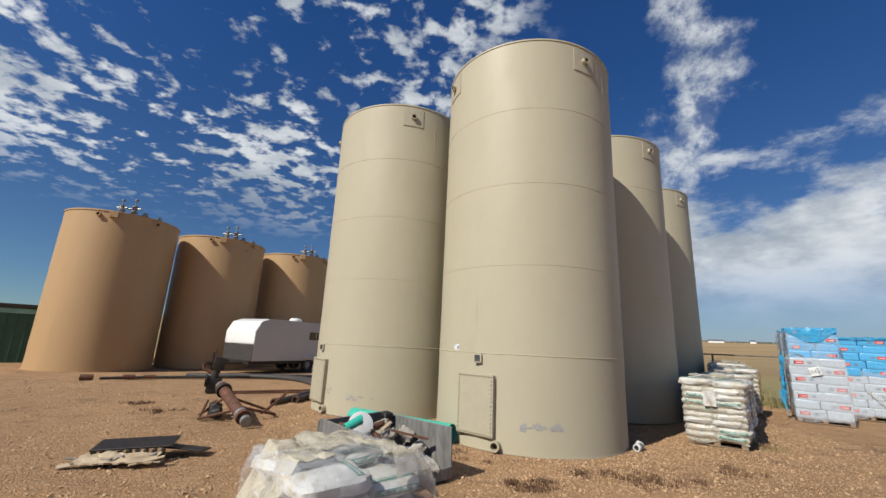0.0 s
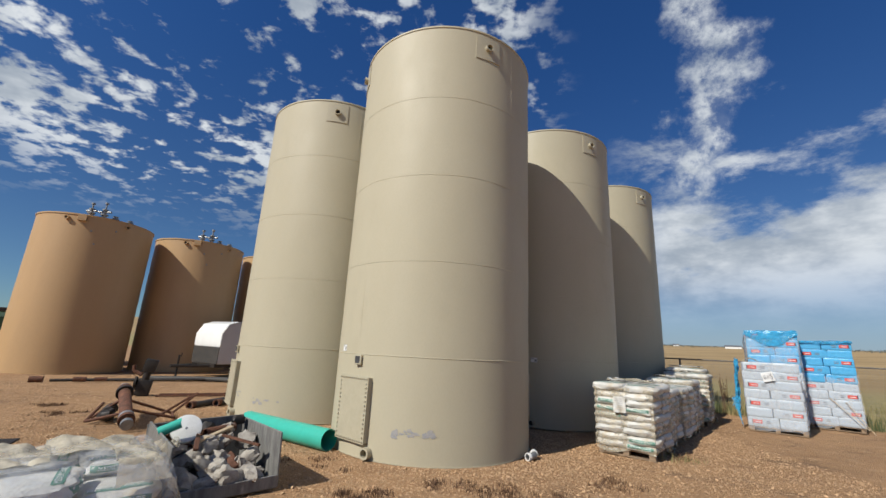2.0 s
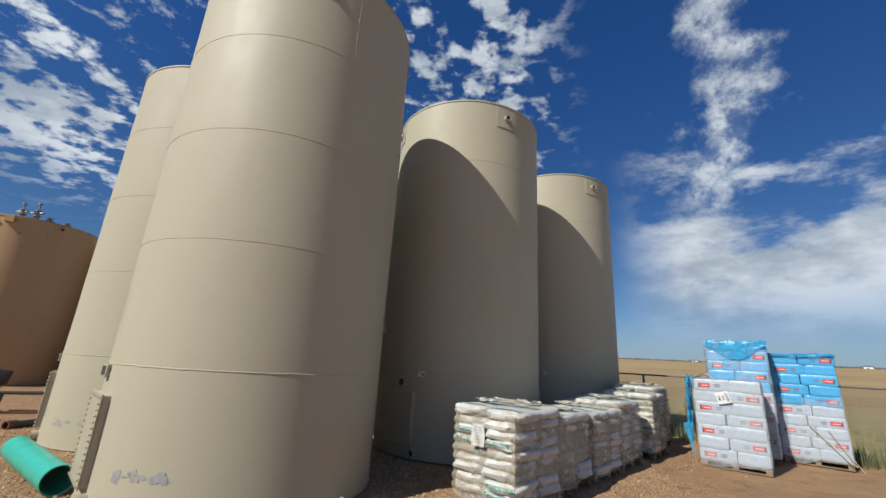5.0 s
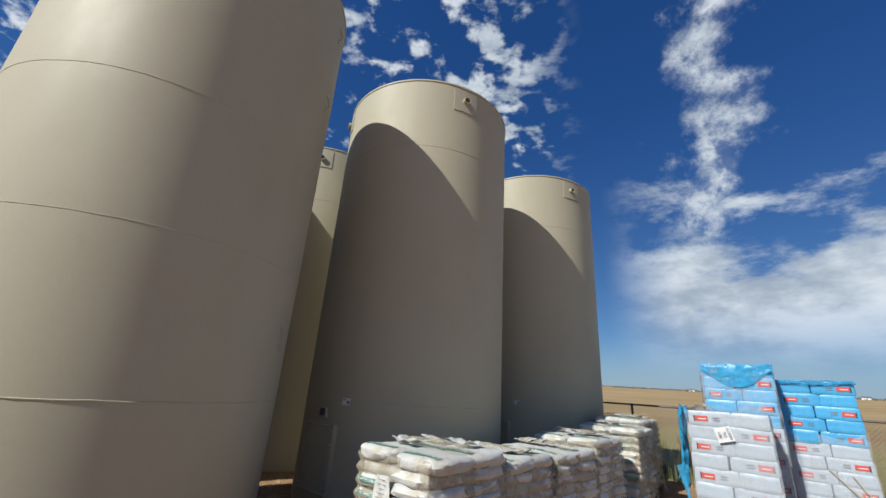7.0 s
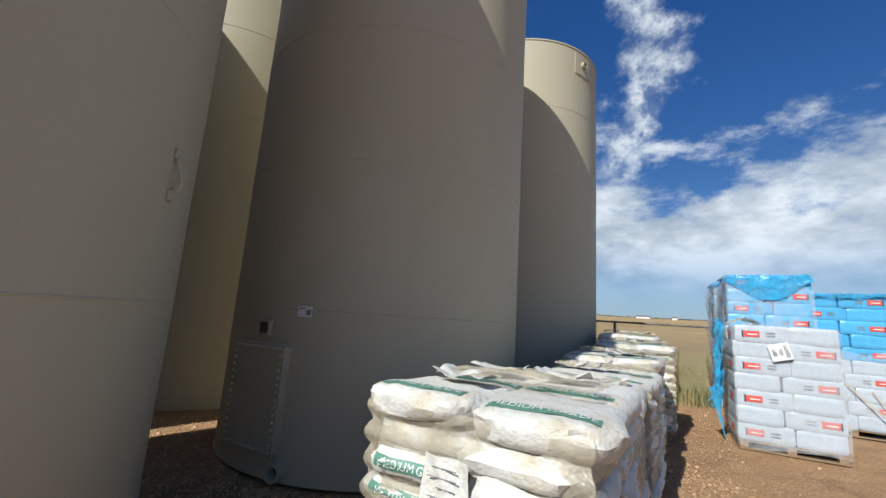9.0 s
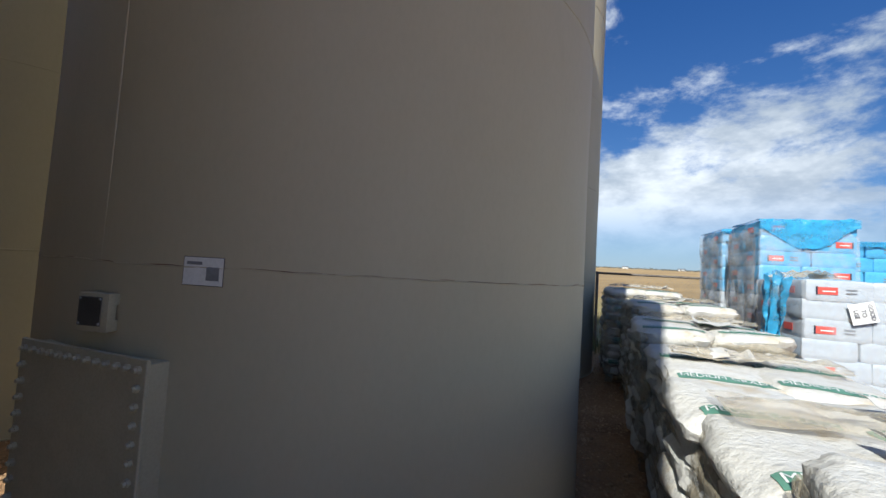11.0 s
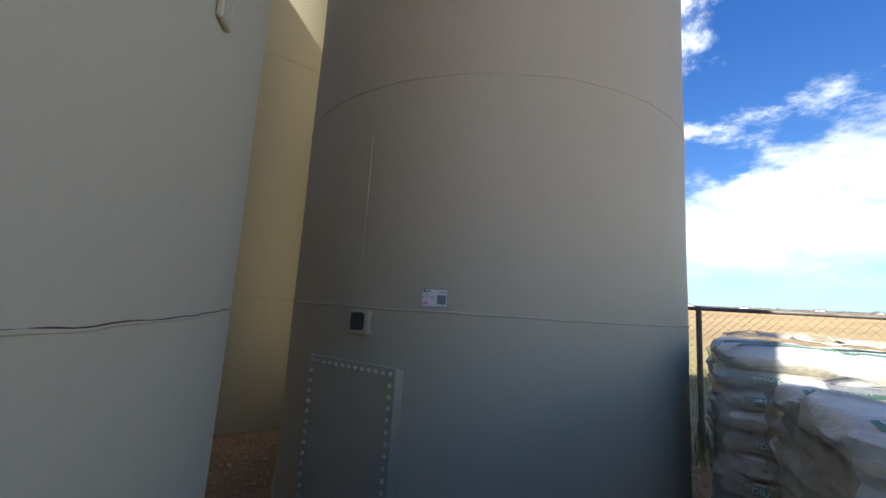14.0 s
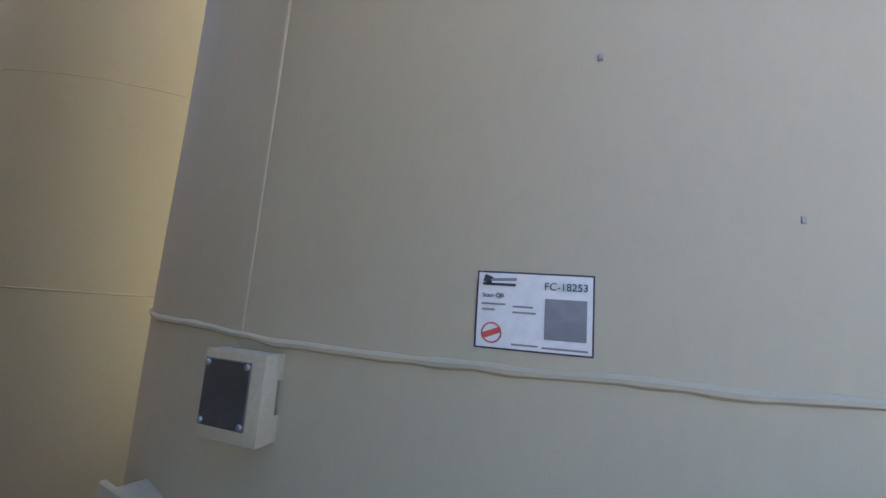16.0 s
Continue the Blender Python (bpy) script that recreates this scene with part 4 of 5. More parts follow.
def pack_stack(x, y, turn, rows, blue_from, seed):
    rnd = random.Random(seed)
    p = thing("pack_stack", pose(x, y, 0, 0, 0, turn), "pallet of pale grey packs with red labels under blue film", "pallet of packs", "pack stacks")
    wooden_pallet(p, PW, PD)
    for r in range(rows):
        mat = PACK_BLUE if r >= blue_from else PACK
        for j in (0, 1):
            for i in (0, 1):
                wide = (r + i + 1) % 2
                wd = 0.64 if wide else 0.52
                cx = wd / 2 if i == 0 else PW - wd / 2
                s = part("pack", PACKS[wide, mat], None, p, m=pose(cx + rnd.uniform(-0.012, 0.012), 0.285 + j * 0.57 + rnd.uniform(-0.012, 0.012), 0.135 + PH * (r + 0.5), 0, rnd.uniform(-0.8, 0.8), rnd.uniform(-1.5, 1.5)))
                if wide:
                    faces = [(0.05 if i == 0 else 0.15, -0.302, 0)] if j == 0 else []
                    for lx, ly, rz in faces:
                        lx = lx - (0.17 if i == 0 else 0.0)
                        lb = part("red_label", RED_LABEL, None, s, "red printed label", pose(lx, ly, 0.0, 0, 0, rz))
                        part("label_bar", LABEL_BAR, None, lb, m=pose(0.01, -0.0025, -0.004))
                        part("label_edge", DARK_BAR, None, lb, m=pose(-0.103 if i == 0 else 0.103, -0.0005, 0))
                        for q in (-0.02, 0.02):
                            part("print_bar", GREY_BAR, None, s, m=pose(lx + (0.22 if i == 0 else -0.20), ly, q))
                if i == 0 and r % 2 == j:
                    part("red_label", RED_LABEL, None, s, "red printed label", pose(-wd / 2 - 0.017, 0.0, 0.0, 0, 0, -90))
    h = 0.135 + PH * rows
    return p, h


def blue_cap(p, h, seed, drop):
    def fn(u, v):
        x, y = -0.03 + 1.22 * u, v
        q = Vector((u * 5, v * 5, seed))
        crumple = 0.035 * noise.noise(q) + 0.02 * noise.noise(q * 2.7)
        if v < 0.35:  # swag over the front edge
            k = (0.35 - v) / 0.35
            return (x, -0.05 - 0.02 * crumple * 20, h - drop * k * (0.25 + 0.75 * math.sin(math.pi * u) ** 1.5) + crumple)
        return (x, -0.05 + (v - 0.35) / 0.65 * 1.22, h + 0.025 + abs(crumple))
    part("blue_film_cap", sheet(fn, 36, 30, 0.002), BLUE_FILM, p, "crumpled translucent blue film draped over the top")

    def hang(u, v):
        q = Vector((u * 3, v * 6, seed + 2))
        return (-0.05 - 0.03 * v - 0.045 * noise.noise(q), 0.02 + 1.05 * u * (1 - 0.6 * v * v), h - 0.1 - (h - 0.55) * v + 0.06 * noise.noise(q * 2))
    part("hanging_film", sheet(hang, 16, 34, 0.002), HAZE_FILM, p, "loose hazy film hanging down one side")


STACK_TURN = -35.3
w1, hw = pack_stack(10.34, 11.57, STACK_TURN, 7, 99, 21)
wrap(w1, PW, PD, hw, 41, CLEAR_FILM, 0.04, 1.0, 0.02, "clear stretch film", 0.05)
t1, ht = pack_stack(11.35, 12.70, STACK_TURN, 11, 6, 22)
blue_cap(t1, ht, 51, 0.42)
wrap(t1, PW, PD, ht, 45, CLEAR_FILM, 0.1, 0.95, 0.03, "clear stretch film", 0.08)
t2, ht2 = pack_stack(12.78, 12.66, STACK_TURN, 10, 5, 23)
blue_cap(t2, ht2, 52, 0.05)
wrap(t2, PW, PD, ht2, 43, CLEAR_FILM, 0.05, 0.6, 0.02, "clear stretch film", 0.1)
t3, ht3 = pack_stack(12.15, 13.88, STACK_TURN, 11, 6, 24)
wrap(t3, PW, PD, ht3, 44, CLEAR_FILM, 0.05, 1.0, 0.03, "clear stretch film", 0.05)
blue_cap(t3, ht3, 53, 0.1)
for name, owner_h, owner, x0 in (("loose_blue_film", hw, w1, 0),):
    def skirt(u, v):
        q = Vector((u * 4, v * 5, 8.8))
        return (-0.10 - 0.05 * math.sin(math.pi * u) - 0.05 * v - 0.03 * math.sin(u * 19 + 2 * v) + 0.03 * noise.noise(q) + 0.03 * noise.noise(q * 2.3), 0.02 + 0.30 * v + (0.70 - 0.55 * v) * u + 0.05 * noise.noise(q * 2), 0.45 + 1.3 * (1 - v) + 0.1 * noise.noise(q))
    part(name, sheet(skirt, 24, 36, 0.002), BLUE_FILM, owner, "torn blue film hanging on the corner")
    def hump(u, v):
        q = Vector((u * 4, v * 5, 3.8))
        return (0.02 + 0.35 * u, 0.05 + 0.9 * v, owner_h + 0.03 + 0.16 * math.sin(math.pi * u) * (0.4 + 0.6 * abs(noise.noise(q))) )
    part("loose_film", sheet(hump, 12, 18, 0.002), FILM_DENSE, owner, "bunched clear film on the top")
sign = tagged(place(new("paper_sign"), pose(10.34, 11.57, 0, 0, 0, STACK_TURN) @ pose(0.52, -0.055, 1.37, 90, 0, 0) @ pose(0, 0, 0, 0, 0, -75)), "white paper sign taped to the packs, hung sideways", "sign")
part("sheet", sheet(lambda u, v: ((u - 0.5) * 0.23, (v - 0.5) * 0.24, 0.004 * math.sin(u * 6)), 6, 6, 0.001), PAPER, sign)
for k, text in enumerate(("GOOD", "TO", "USE")):
    lettering(text, 0.058, PRINT_DARK, sign, pose(0, 0.072 - k * 0.07, 0.0065), "CENTER")
straw = tagged(place(new("broken_strap"), pose(12.9, 12.3, 0.0, 0, 0, STACK_TURN)), "pale broken strapping and slat leaning on the packs", "strapping")
part("slat", box(0.018, 0.006, 1.0, 0.001), PALE_WOOD, straw, m=pose(0.55, 0.12, 0.48, -8, -42, 0))
part("slat", box(0.015, 0.006, 0.9, 0.001), PALE_WOOD, straw, m=pose(0.75, 0.10, 0.40, -8, -30, 0))


# ---- chain-link fence ----
def build_fence():
    fx, fy = FENCE_AT
    ang = math.degrees(math.atan2(-FENCE_N[0], FENCE_N[1]))
    fence = thing("chain_link_fence", pose(fx, fy, 0, 0, 0, ang), "galvanised chain-link fence with round posts and top rail", "fence")
    top = 1.72
    for k in range(-4, 14):
        part("post", tube([(k * 2.8, 0, -0.05), (k * 2.8, 0, top + 0.03)], 0.034, 10), FENCE_STEEL, fence)
    part("top_rail", tube([(-11.2, 0, top), (36, 0, top)], 0.026, 10), FENCE_STEEL, fence)
    bm = bmesh.new()
    step, lo = 0.085, 0.03
    n = int((17.0) / step)
    hh = top - lo
    for k in range(-int(hh / step), n):
        for sgn in (1, -1):
            x0 = -7.0 + k * step
            xa, za, xb, zb = (x0, lo, x0 + hh, top) if sgn > 0 else (x0 + hh, lo, x0, top)
            w = 0.0022
            v = [bm.verts.new(c) for c in ((xa - w, 0.003 * sgn, za), (xa + w, 0.003 * sgn + 0.002, za), (xb + w, 0.003 * sgn + 0.002, zb), (xb - w, 0.003 * sgn, zb))]
            bm.faces.new(v)
            u = [bm.verts.new(c) for c in ((xa, 0.003 * sgn + 0.003, za), (xa, 0.003 * sgn - 0.002, za), (xb, 0.003 * sgn - 0.002, zb), (xb, 0.003 * sgn + 0.003, zb))]
            bm.faces.new(u)
    tagged(part("wire_mesh", bm, STEEL, fence, flat=True), "diamond wire mesh", kind="stuff")
    return fence


build_fence()


def blades(name, spots, mat, hlo, hhi, seed, label, category, per=14, spread=0.16, width=0.007):
    rnd = random.Random(seed)
    verts, faces = [], []
    for sx, sy in spots:
        z0 = ground_height(sx, sy) - 0.01
        for _ in range(per):
            x, y = sx + rnd.gauss(0, spread), sy + rnd.gauss(0, spread)
            hgt, a, lean = rnd.uniform(hlo, hhi), rnd.uniform(0, 6.28), rnd.uniform(0.05, 0.4)
            dx, dy = math.cos(a), math.sin(a)
            n = len(verts)
            for f, wd in ((0, 1.0), (0.55, 0.8)):
                for s in (-1, 1):
                    verts.append((x + dx * lean * hgt * f * f - dy * s * width * wd, y + dy * lean * hgt * f * f + dx * s * width * wd, z0 + hgt * f))
            verts.append((x + dx * lean * hgt, y + dy * lean * hgt, z0 + hgt))
            faces += [(n, n + 1, n + 3, n + 2), (n + 2, n + 3, n + 4)]
    me = bpy.data.meshes.new(name)
    me.from_pydata(verts, [], faces)
    me.materials.append(mat)
    return tagged(new(name, me), label, category, kind="stuff")


rg = random.Random(77)
fu, fn_ = Vector((FENCE_N[1], -FENCE_N[0])), Vector(FENCE_N)
spots = []
for _ in range(900):
    p = Vector(FENCE_AT) + fu * rg.uniform(-7, 22) + fn_ * (rg.uniform(-0.9, 0.8) if rg.random() < 0.45 else rg.uniform(0.5, 9))
    spots.append((p.x, p.y))
blades("dry_grass", spots, DRY_GRASS, 0.12, 0.5, 1, "dry golden grass along the fence", "grass")
spots = []
for _ in range(120):
    p = Vector(FENCE_AT) + fu * rg.uniform(-3, 16) + fn_ * rg.uniform(-0.8, 0.5)
    spots.append((p.x, p.y))
blades("green_weeds", spots, LEAF, 0.1, 0.45, 2, "low grey-green weeds under the fence", "weeds", 18, 0.14, 0.014)
spots = []
for _ in range(14):
    p = Vector((11.6, 15.4)) + fu * rg.uniform(0.2, 2.8) + fn_ * rg.uniform(-0.3, 0.3)
    spots.append((p.x, p.y))


dead = []
for cx, cy, n in ((1.55, 5.3, 16), (3.3, 5.75, 16), (2.6, 5.9, 8), (4.6, 6.2, 8), (0.6, 6.6, 5), (6.9, 8.2, 6), (-5.6, 8.9, 8), (-6.5, 9.6, 8)):
    dead += [(cx + rg.gauss(0, 0.25), cy + rg.gauss(0, 0.13)) for _ in range(n)]
blades("dead_weeds", dead, WEED, 0.02, 0.075, 6, "flattened dead brown weeds on the dirt", "weeds", 40, 0.06, 0.006)
straw_spots = [(6.55 + rg.gauss(0, 0.2), 8.05 + rg.gauss(0, 0.2)) for _ in range(12)]
blades("straw_litter", straw_spots, DRY_GRASS, 0.03, 0.16, 7, "pale straw litter beside the sack pallet", "straw", 16, 0.08, 0.005)


def seeded_weed(x, y, seed):
    rnd = random.Random(seed)
    w = thing("dock_weed", pose(x, y, ground_height(x, y)), "tall brown seeded dock weed by the fence", "weed", "dock weeds")
    for k in range(4):
        a, l, hh = rnd.uniform(0, 6.28), rnd.uniform(0.04, 0.22), rnd.uniform(0.85, 1.3)
        tip = (l * math.cos(a), l * math.sin(a), hh)
        part("stalk", tube([(0, 0, -0.02), (tip[0] * 0.4, tip[1] * 0.4, hh * 0.5), tip], [0.007, 0.006, 0.003], 5), WEED, w)
        verts, faces = [], []
        for _ in range(90):
            f = rnd.uniform(0.55, 1.0)
            c = Vector((tip[0] * f, tip[1] * f, hh * f)) + Vector((rnd.gauss(0, 1), rnd.gauss(0, 1), 0)) * 0.035 * (1.3 - f)
            s, n = rnd.uniform(0.008, 0.018), len(verts)
            verts += [c + Vector((rnd.uniform(-s, s), rnd.uniform(-s, s), rnd.uniform(-s, s))) for _ in range(3)]
            faces.append((n, n + 1, n + 2))
        me = bpy.data.meshes.new("seed_head")
        me.from_pydata(verts, [], faces)
        me.materials.append(WEED)
        tagged(part("seed_head", me, WEED, w), kind="stuff")


for k, (x, y) in enumerate(spots):
    seeded_weed(x, y, 300 + k)


# ---- scrap bin, sacks and junk in the yard ----
def open_bin():
    b = thing("scrap_bin", pose(-0.30, 5.45, 0, 0, 0, 45), "dirty grey open plastic bin full of rubble", "bin")
    w, d, h, th = 1.13, 1.36, 0.58, 0.025
    for x, y, sx, sy in ((0, d / 2, w, th), (0, -d / 2, w, th), (w / 2, 0, th, d), (-w / 2, 0, th, d)):
        hw_ = 0.13 if y < 0 else h
        part("wall", box(sx, sy, hw_, 0.006, (0, 0, hw_ / 2 + 0.03)), BIN_GREY, b, m=pose(x, y, 0, rg.uniform(-2, 2), rg.uniform(-2, 2), 0))
    part("base", box(w, d, 0.04, 0.006), BIN_GREY, b, m=pose(0, 0, 0.045))
    for x in (-0.45, 0.45):
        for y in (-0.55, 0.55):
            part("corner_post", box(0.07, 0.07, 0.05, 0.006), BIN_GREY, b, m=pose(x, y, 0.02))
    return b


open_bin()
bin_m = pose(-0.30, 5.45, 0, 0, 0, 45)
RUBBLE = [mesh_of("rubble", lump(0.26, 0.2, 0.16, 40 + k, 0.7, 0.22, 12, 8), CONCRETE) for k in range(4)] + [mesh_of("rubble", lump(0.24, 0.2, 0.15, 50 + k, 0.75, 0.2, 12, 8), RUST if k else BLACK_IRON) for k in range(2)]
rr = random.Random(9)
for k in range(60):
    x, y = rr.uniform(-0.42, 0.42), rr.uniform(-0.56, 0.50)
    z = 0.07 + max(0.0, min(0.34, 0.36 * (y + 0.6))) * rr.choice((0.0, 0.35, 0.7, 1.0)) + rr.uniform(0, 0.03)
    ob = part("rubble_chunk", RUBBLE[(0, 1, 2, 3, 0, 1, 4, 2, 3, 5, 1, 0)[k % 12]], None, m=bin_m @ pose(x, y, z, rr.uniform(-40, 40), rr.uniform(-40, 40), rr.uniform(0, 360)) @ Matrix.Diagonal((rr.uniform(0.7, 1.25), rr.uniform(0.7, 1.2), rr.uniform(0.7, 1.3), 1)))
    tagged(ob, "crumbling grey insulation waste in the scrap bin", "rubble", "rubble in the bin")
for k, (x, y, z, a) in enumerate(((0.05, 0.1, 0.52, 30), (-0.2, -0.1, 0.50, 75), (0.25, -0.2, 0.48, 130))):
    ob = part("broken_board", box(0.5, 0.05, 0.03, 0.004), (PALE_WOOD if k == 0 else RUST), m=bin_m @ pose(x, y, z, 12, -9, a))
    tagged(ob, "splintered board lying in the scrap bin" if k == 0 else "rusty flat bar lying in the scrap bin", "board")
rusty = tagged(place(new("rusty_pipe_stub"), bin_m @ pose(0.15, 0.32, 0.50, 0, 0, 20)), "short rusty pipe stub in the scrap bin", "pipe")
part("pipe_wall", tube([(-0.2, 0, 0), (0.2, 0, 0.02), (0.2001, 0, 0.02)], 0.06, 14, 0.01), RUST, rusty)
dark_ball = part("black_cap", lump(0.16, 0.14, 0.12, 60, 0.9, 0.1, 14, 10), BLACK_IRON, m=bin_m @ pose(0.42, 0.52, 0.53))
tagged(dark_ball, "black rubber cap on the scrap bin", "cap")
roll = tagged(place(new("white_lid"), pose(-0.60, 5.36, 0.60, 62, 0, 32) @ Matrix.Diagonal((0.8, 0.8, 0.8, 1))), "round white plastic lid leaning on the bin", "lid")
part("disc", lathe([(0, 0.02), (0.17, 0.02), (0.20, 0.012), (0.205, -0.02), (0.20, -0.055), (0, -0.06)], 36), WHITE_PLASTIC, roll)
part("centre_mark", lathe([(0, 0.023), (0.018, 0.022), (0.02, 0.018)], 14), PRINT_GREY, roll)
small = tagged(place(new("green_pipe_stub"), pose(-0.66, 5.14, 0.60, 0, 0, 35)), "short green plastic pipe stub", "pipe")
part("pipe_wall", tube([(-0.1, 0, 0), (0.1, 0, 0.09), (0.1001, 0, 0.09)], 0.055, 18, 0.006), TEAL, small)
clear = tagged(place(new("crumpled_film"), pose(-0.62, 4.75, 0.42, 0, 0, 20)), "crumpled clear plastic film beside the bin", "film")
part("sheet", sheet(lambda u, v: ((u - 0.5) * 0.55, (v - 0.5) * 0.4, 0.14 * noise.noise(Vector((u * 5, v * 5, 3))) + 0.12), 16, 14, 0.002), FILM, clear)

pile = thing("sack_heap", pose(-0.50, 3.82, 0, 0, 0, 45), "half-used pallet of white sacks under torn yellowed film", "pallet of sacks")
wooden_pallet(pile, 1.0, 1.0)
for o in pile.children:
    o.matrix_basis = pose(-0.5, -0.5, 0) @ o.matrix_basis
rp = random.Random(31)
for k in range(4):
    for i in (0, 1):
        for j in (0, 1):
            if k == 3 and (i, j) == (1, 0):
                continue
            n = rp.randrange(5)
            s = part("sack", SACKS[n], None, pile, m=pose(-0.26 + 0.52 * i + rp.uniform(-0.04, 0.04), -0.27 + 0.54 * j + rp.uniform(-0.04, 0.04), 0.11 + 0.125 * k, rp.uniform(-4, 4), rp.uniform(-4, 4), rp.uniform(-8, 8) + (0, 90)[(k + i) % 2] * (k == 3)))
            if k >= 2:
                b = part("printed_band", TOP_PRINT[n][0], None, s, "green printed band")
                part("lettering", TOP_PRINT[n][1], None, b)
                b = part("printed_band", FRONT_PRINT[n][0], None, s, "green printed band")
                part("lettering", FRONT_PRINT[n][1], None, b)


def drape(u, v):
    x, y = (u - 0.5) * 1.45, (v - 0.5) * 1.45
    e = max(abs(x), abs(y))
    q = Vector((u * 5, v * 5, 12))
    n = 0.05 * noise.noise(q) + 0.025 * noise.noise(q * 3)
    z = 0.68 if e < 0.55 else 0.68 - (e - 0.55) / 0.175 * 0.5
    k = 1 if e < 0.6 else 0.6 / e + 0.03
    return (x * k + n * 0.5, y * k + n * 0.4, max(z, 0.1) + abs(n))


part("torn_film", sheet(drape, 44, 44, 0.002), CLEAR_FILM, pile, "torn yellowed clear film over the sacks")


def bunch(cx, cy, wide, deep, seed):
    """Milky film gathered in folds, falling over the edge of the heap."""
    def fn(u, v):
        q = Vector((u * 2.6, v * 2.6, seed))
        n = noise.noise(q * 0.7) + 0.35 * noise.noise(q * 1.8)
        x, y = cx + (u - 0.5) * wide, cy + (v - 0.5) * deep
        e = max(abs(x), abs(y))
        return (x, y, max(0.12, 0.685 + 0.09 * abs(n) - 1.9 * max(0, e - 0.50)) + 0.02 * n)
    return sheet(fn, 48, 48, 0.002)


for spec in ((0.10, 0.36, 0.62, 0.66, 27), (-0.44, 0.10, 0.52, 0.62, 31), (0.46, -0.28, 0.50, 0.60, 38)):
    part("bunched_film", bunch(*spec), FILM_DENSE, pile, "bunched milky film")

gp = tagged(place(new("green_pipe"), Matrix()), "large bright green plastic pipe lying on gravel", "pipe")
a, b = Vector((0.63, 7.16, 0.165)), Vector((-1.30, 8.36, 0.165))
part("pipe_wall", tube([a + (b - a) * k / 6 for k in range(7)], 0.165, 32, 0.010), TEAL, gp)

# rusted valve spool on a tripod
spool = tagged(new("rusted_pipe_spool"), "rusted flanged pipe spool propped on a welded frame", "pipe spool")
p0, p1 = Vector((-3.10, 7.66, 0.12)), Vector((-4.30, 8.95, 0.52))
d0 = (p1 - p0)
part("pipe", tube([p0 + d0 * f for f in (0.12, 0.5, 0.9)], 0.105, 18), RUST, spool)
for f, r, m in ((0.0, 0.095, STEEL), (0.10, 0.13, RUST), (0.16, 0.12, STEEL), (0.88, 0.15, BLACK_IRON), (0.95, 0.13, RUST), (1.02, 0.10, STEEL)):
    part("flange", tube([p0 + d0 * (f - 0.025), p0 + d0 * (f + 0.025)], r, 18), m, spool)
for q0, q1 in (((-3.55, 8.15, 0.28), (-3.0, 8.75, 0.06)), ((-3.9, 8.5, 0.4), (-3.35, 9.2, 0.06)), ((-3.0, 8.75, 0.05), (-3.35, 9.2, 0.05)), ((-3.2, 8.55, 0.1), (-2.95, 9.1, 0.42)), ((-3.35, 9.2, 0.06), (-3.05, 9.5, 0.45)),
               ((-3.6, 8.1, 0.2), (-4.15, 8.0, 0.05)), ((-4.0, 8.5, 0.35), (-4.35, 8.35, 0.05)), ((-4.15, 8.0, 0.05), (-4.3, 8.5, 0.3))):
    part("frame_bar", tube([q0, q1], 0.026, 8), RUST, spool)
for k in range(4):
    part("valve_lump", lump(0.22, 0.2, 0.2, 70 + k, 0.8, 0.15, 12, 8), BLACK_IRON, spool, m=pose(-3.95 - 0.08 * k, 8.22 + 0.12 * k, 0.03 + 0.02 * k, 0, 0, 40 * k))

valve = tagged(place(new("gate_valve"), pose(-5.95, 11.7, 0, 0, 0, 30)), "black iron gate valve standing on the dirt", "valve")
part("lower_body", box(0.34, 0.22, 0.42, 0.03, segs=2), BLACK_IRON, valve, m=pose(0, 0, 0.21, 0, 6, 0))
part("side_flange", lathe([(0, 0.05), (0.17, 0.05), (0.17, 0), (0.1, -0.02)], 16), BLACK_IRON, valve, m=pose(-0.18, 0, 0.34, 0, -90, 0))
part("neck", tube([(0, 0, 0.4), (0.03, 0, 0.7)], 0.09, 12), BLACK_IRON, valve)
part("top_block", box(0.30, 0.2, 0.34, 0.03, segs=2), BLACK_IRON, valve, m=pose(0.06, 0, 0.80, 0, 10, 0))
part("side_arm", tube([(-0.1, 0, 0.55), (-0.3, 0.05, 0.66), (-0.32, 0.05, 0.8)], 0.05, 10), RUST, valve)
for k, (q0, q1) in enumerate((((-5.6, 11.9, 0.03), (-2.9, 13.6, 0.03)), ((-5.5, 11.6, 0.03), (-2.4, 13.3, 0.03)))):
    ob = tagged(part("steel_rod", tube([q0, q1], 0.025, 8), RUST), "thin rusty steel rod lying on the dirt", "rod", "rods")

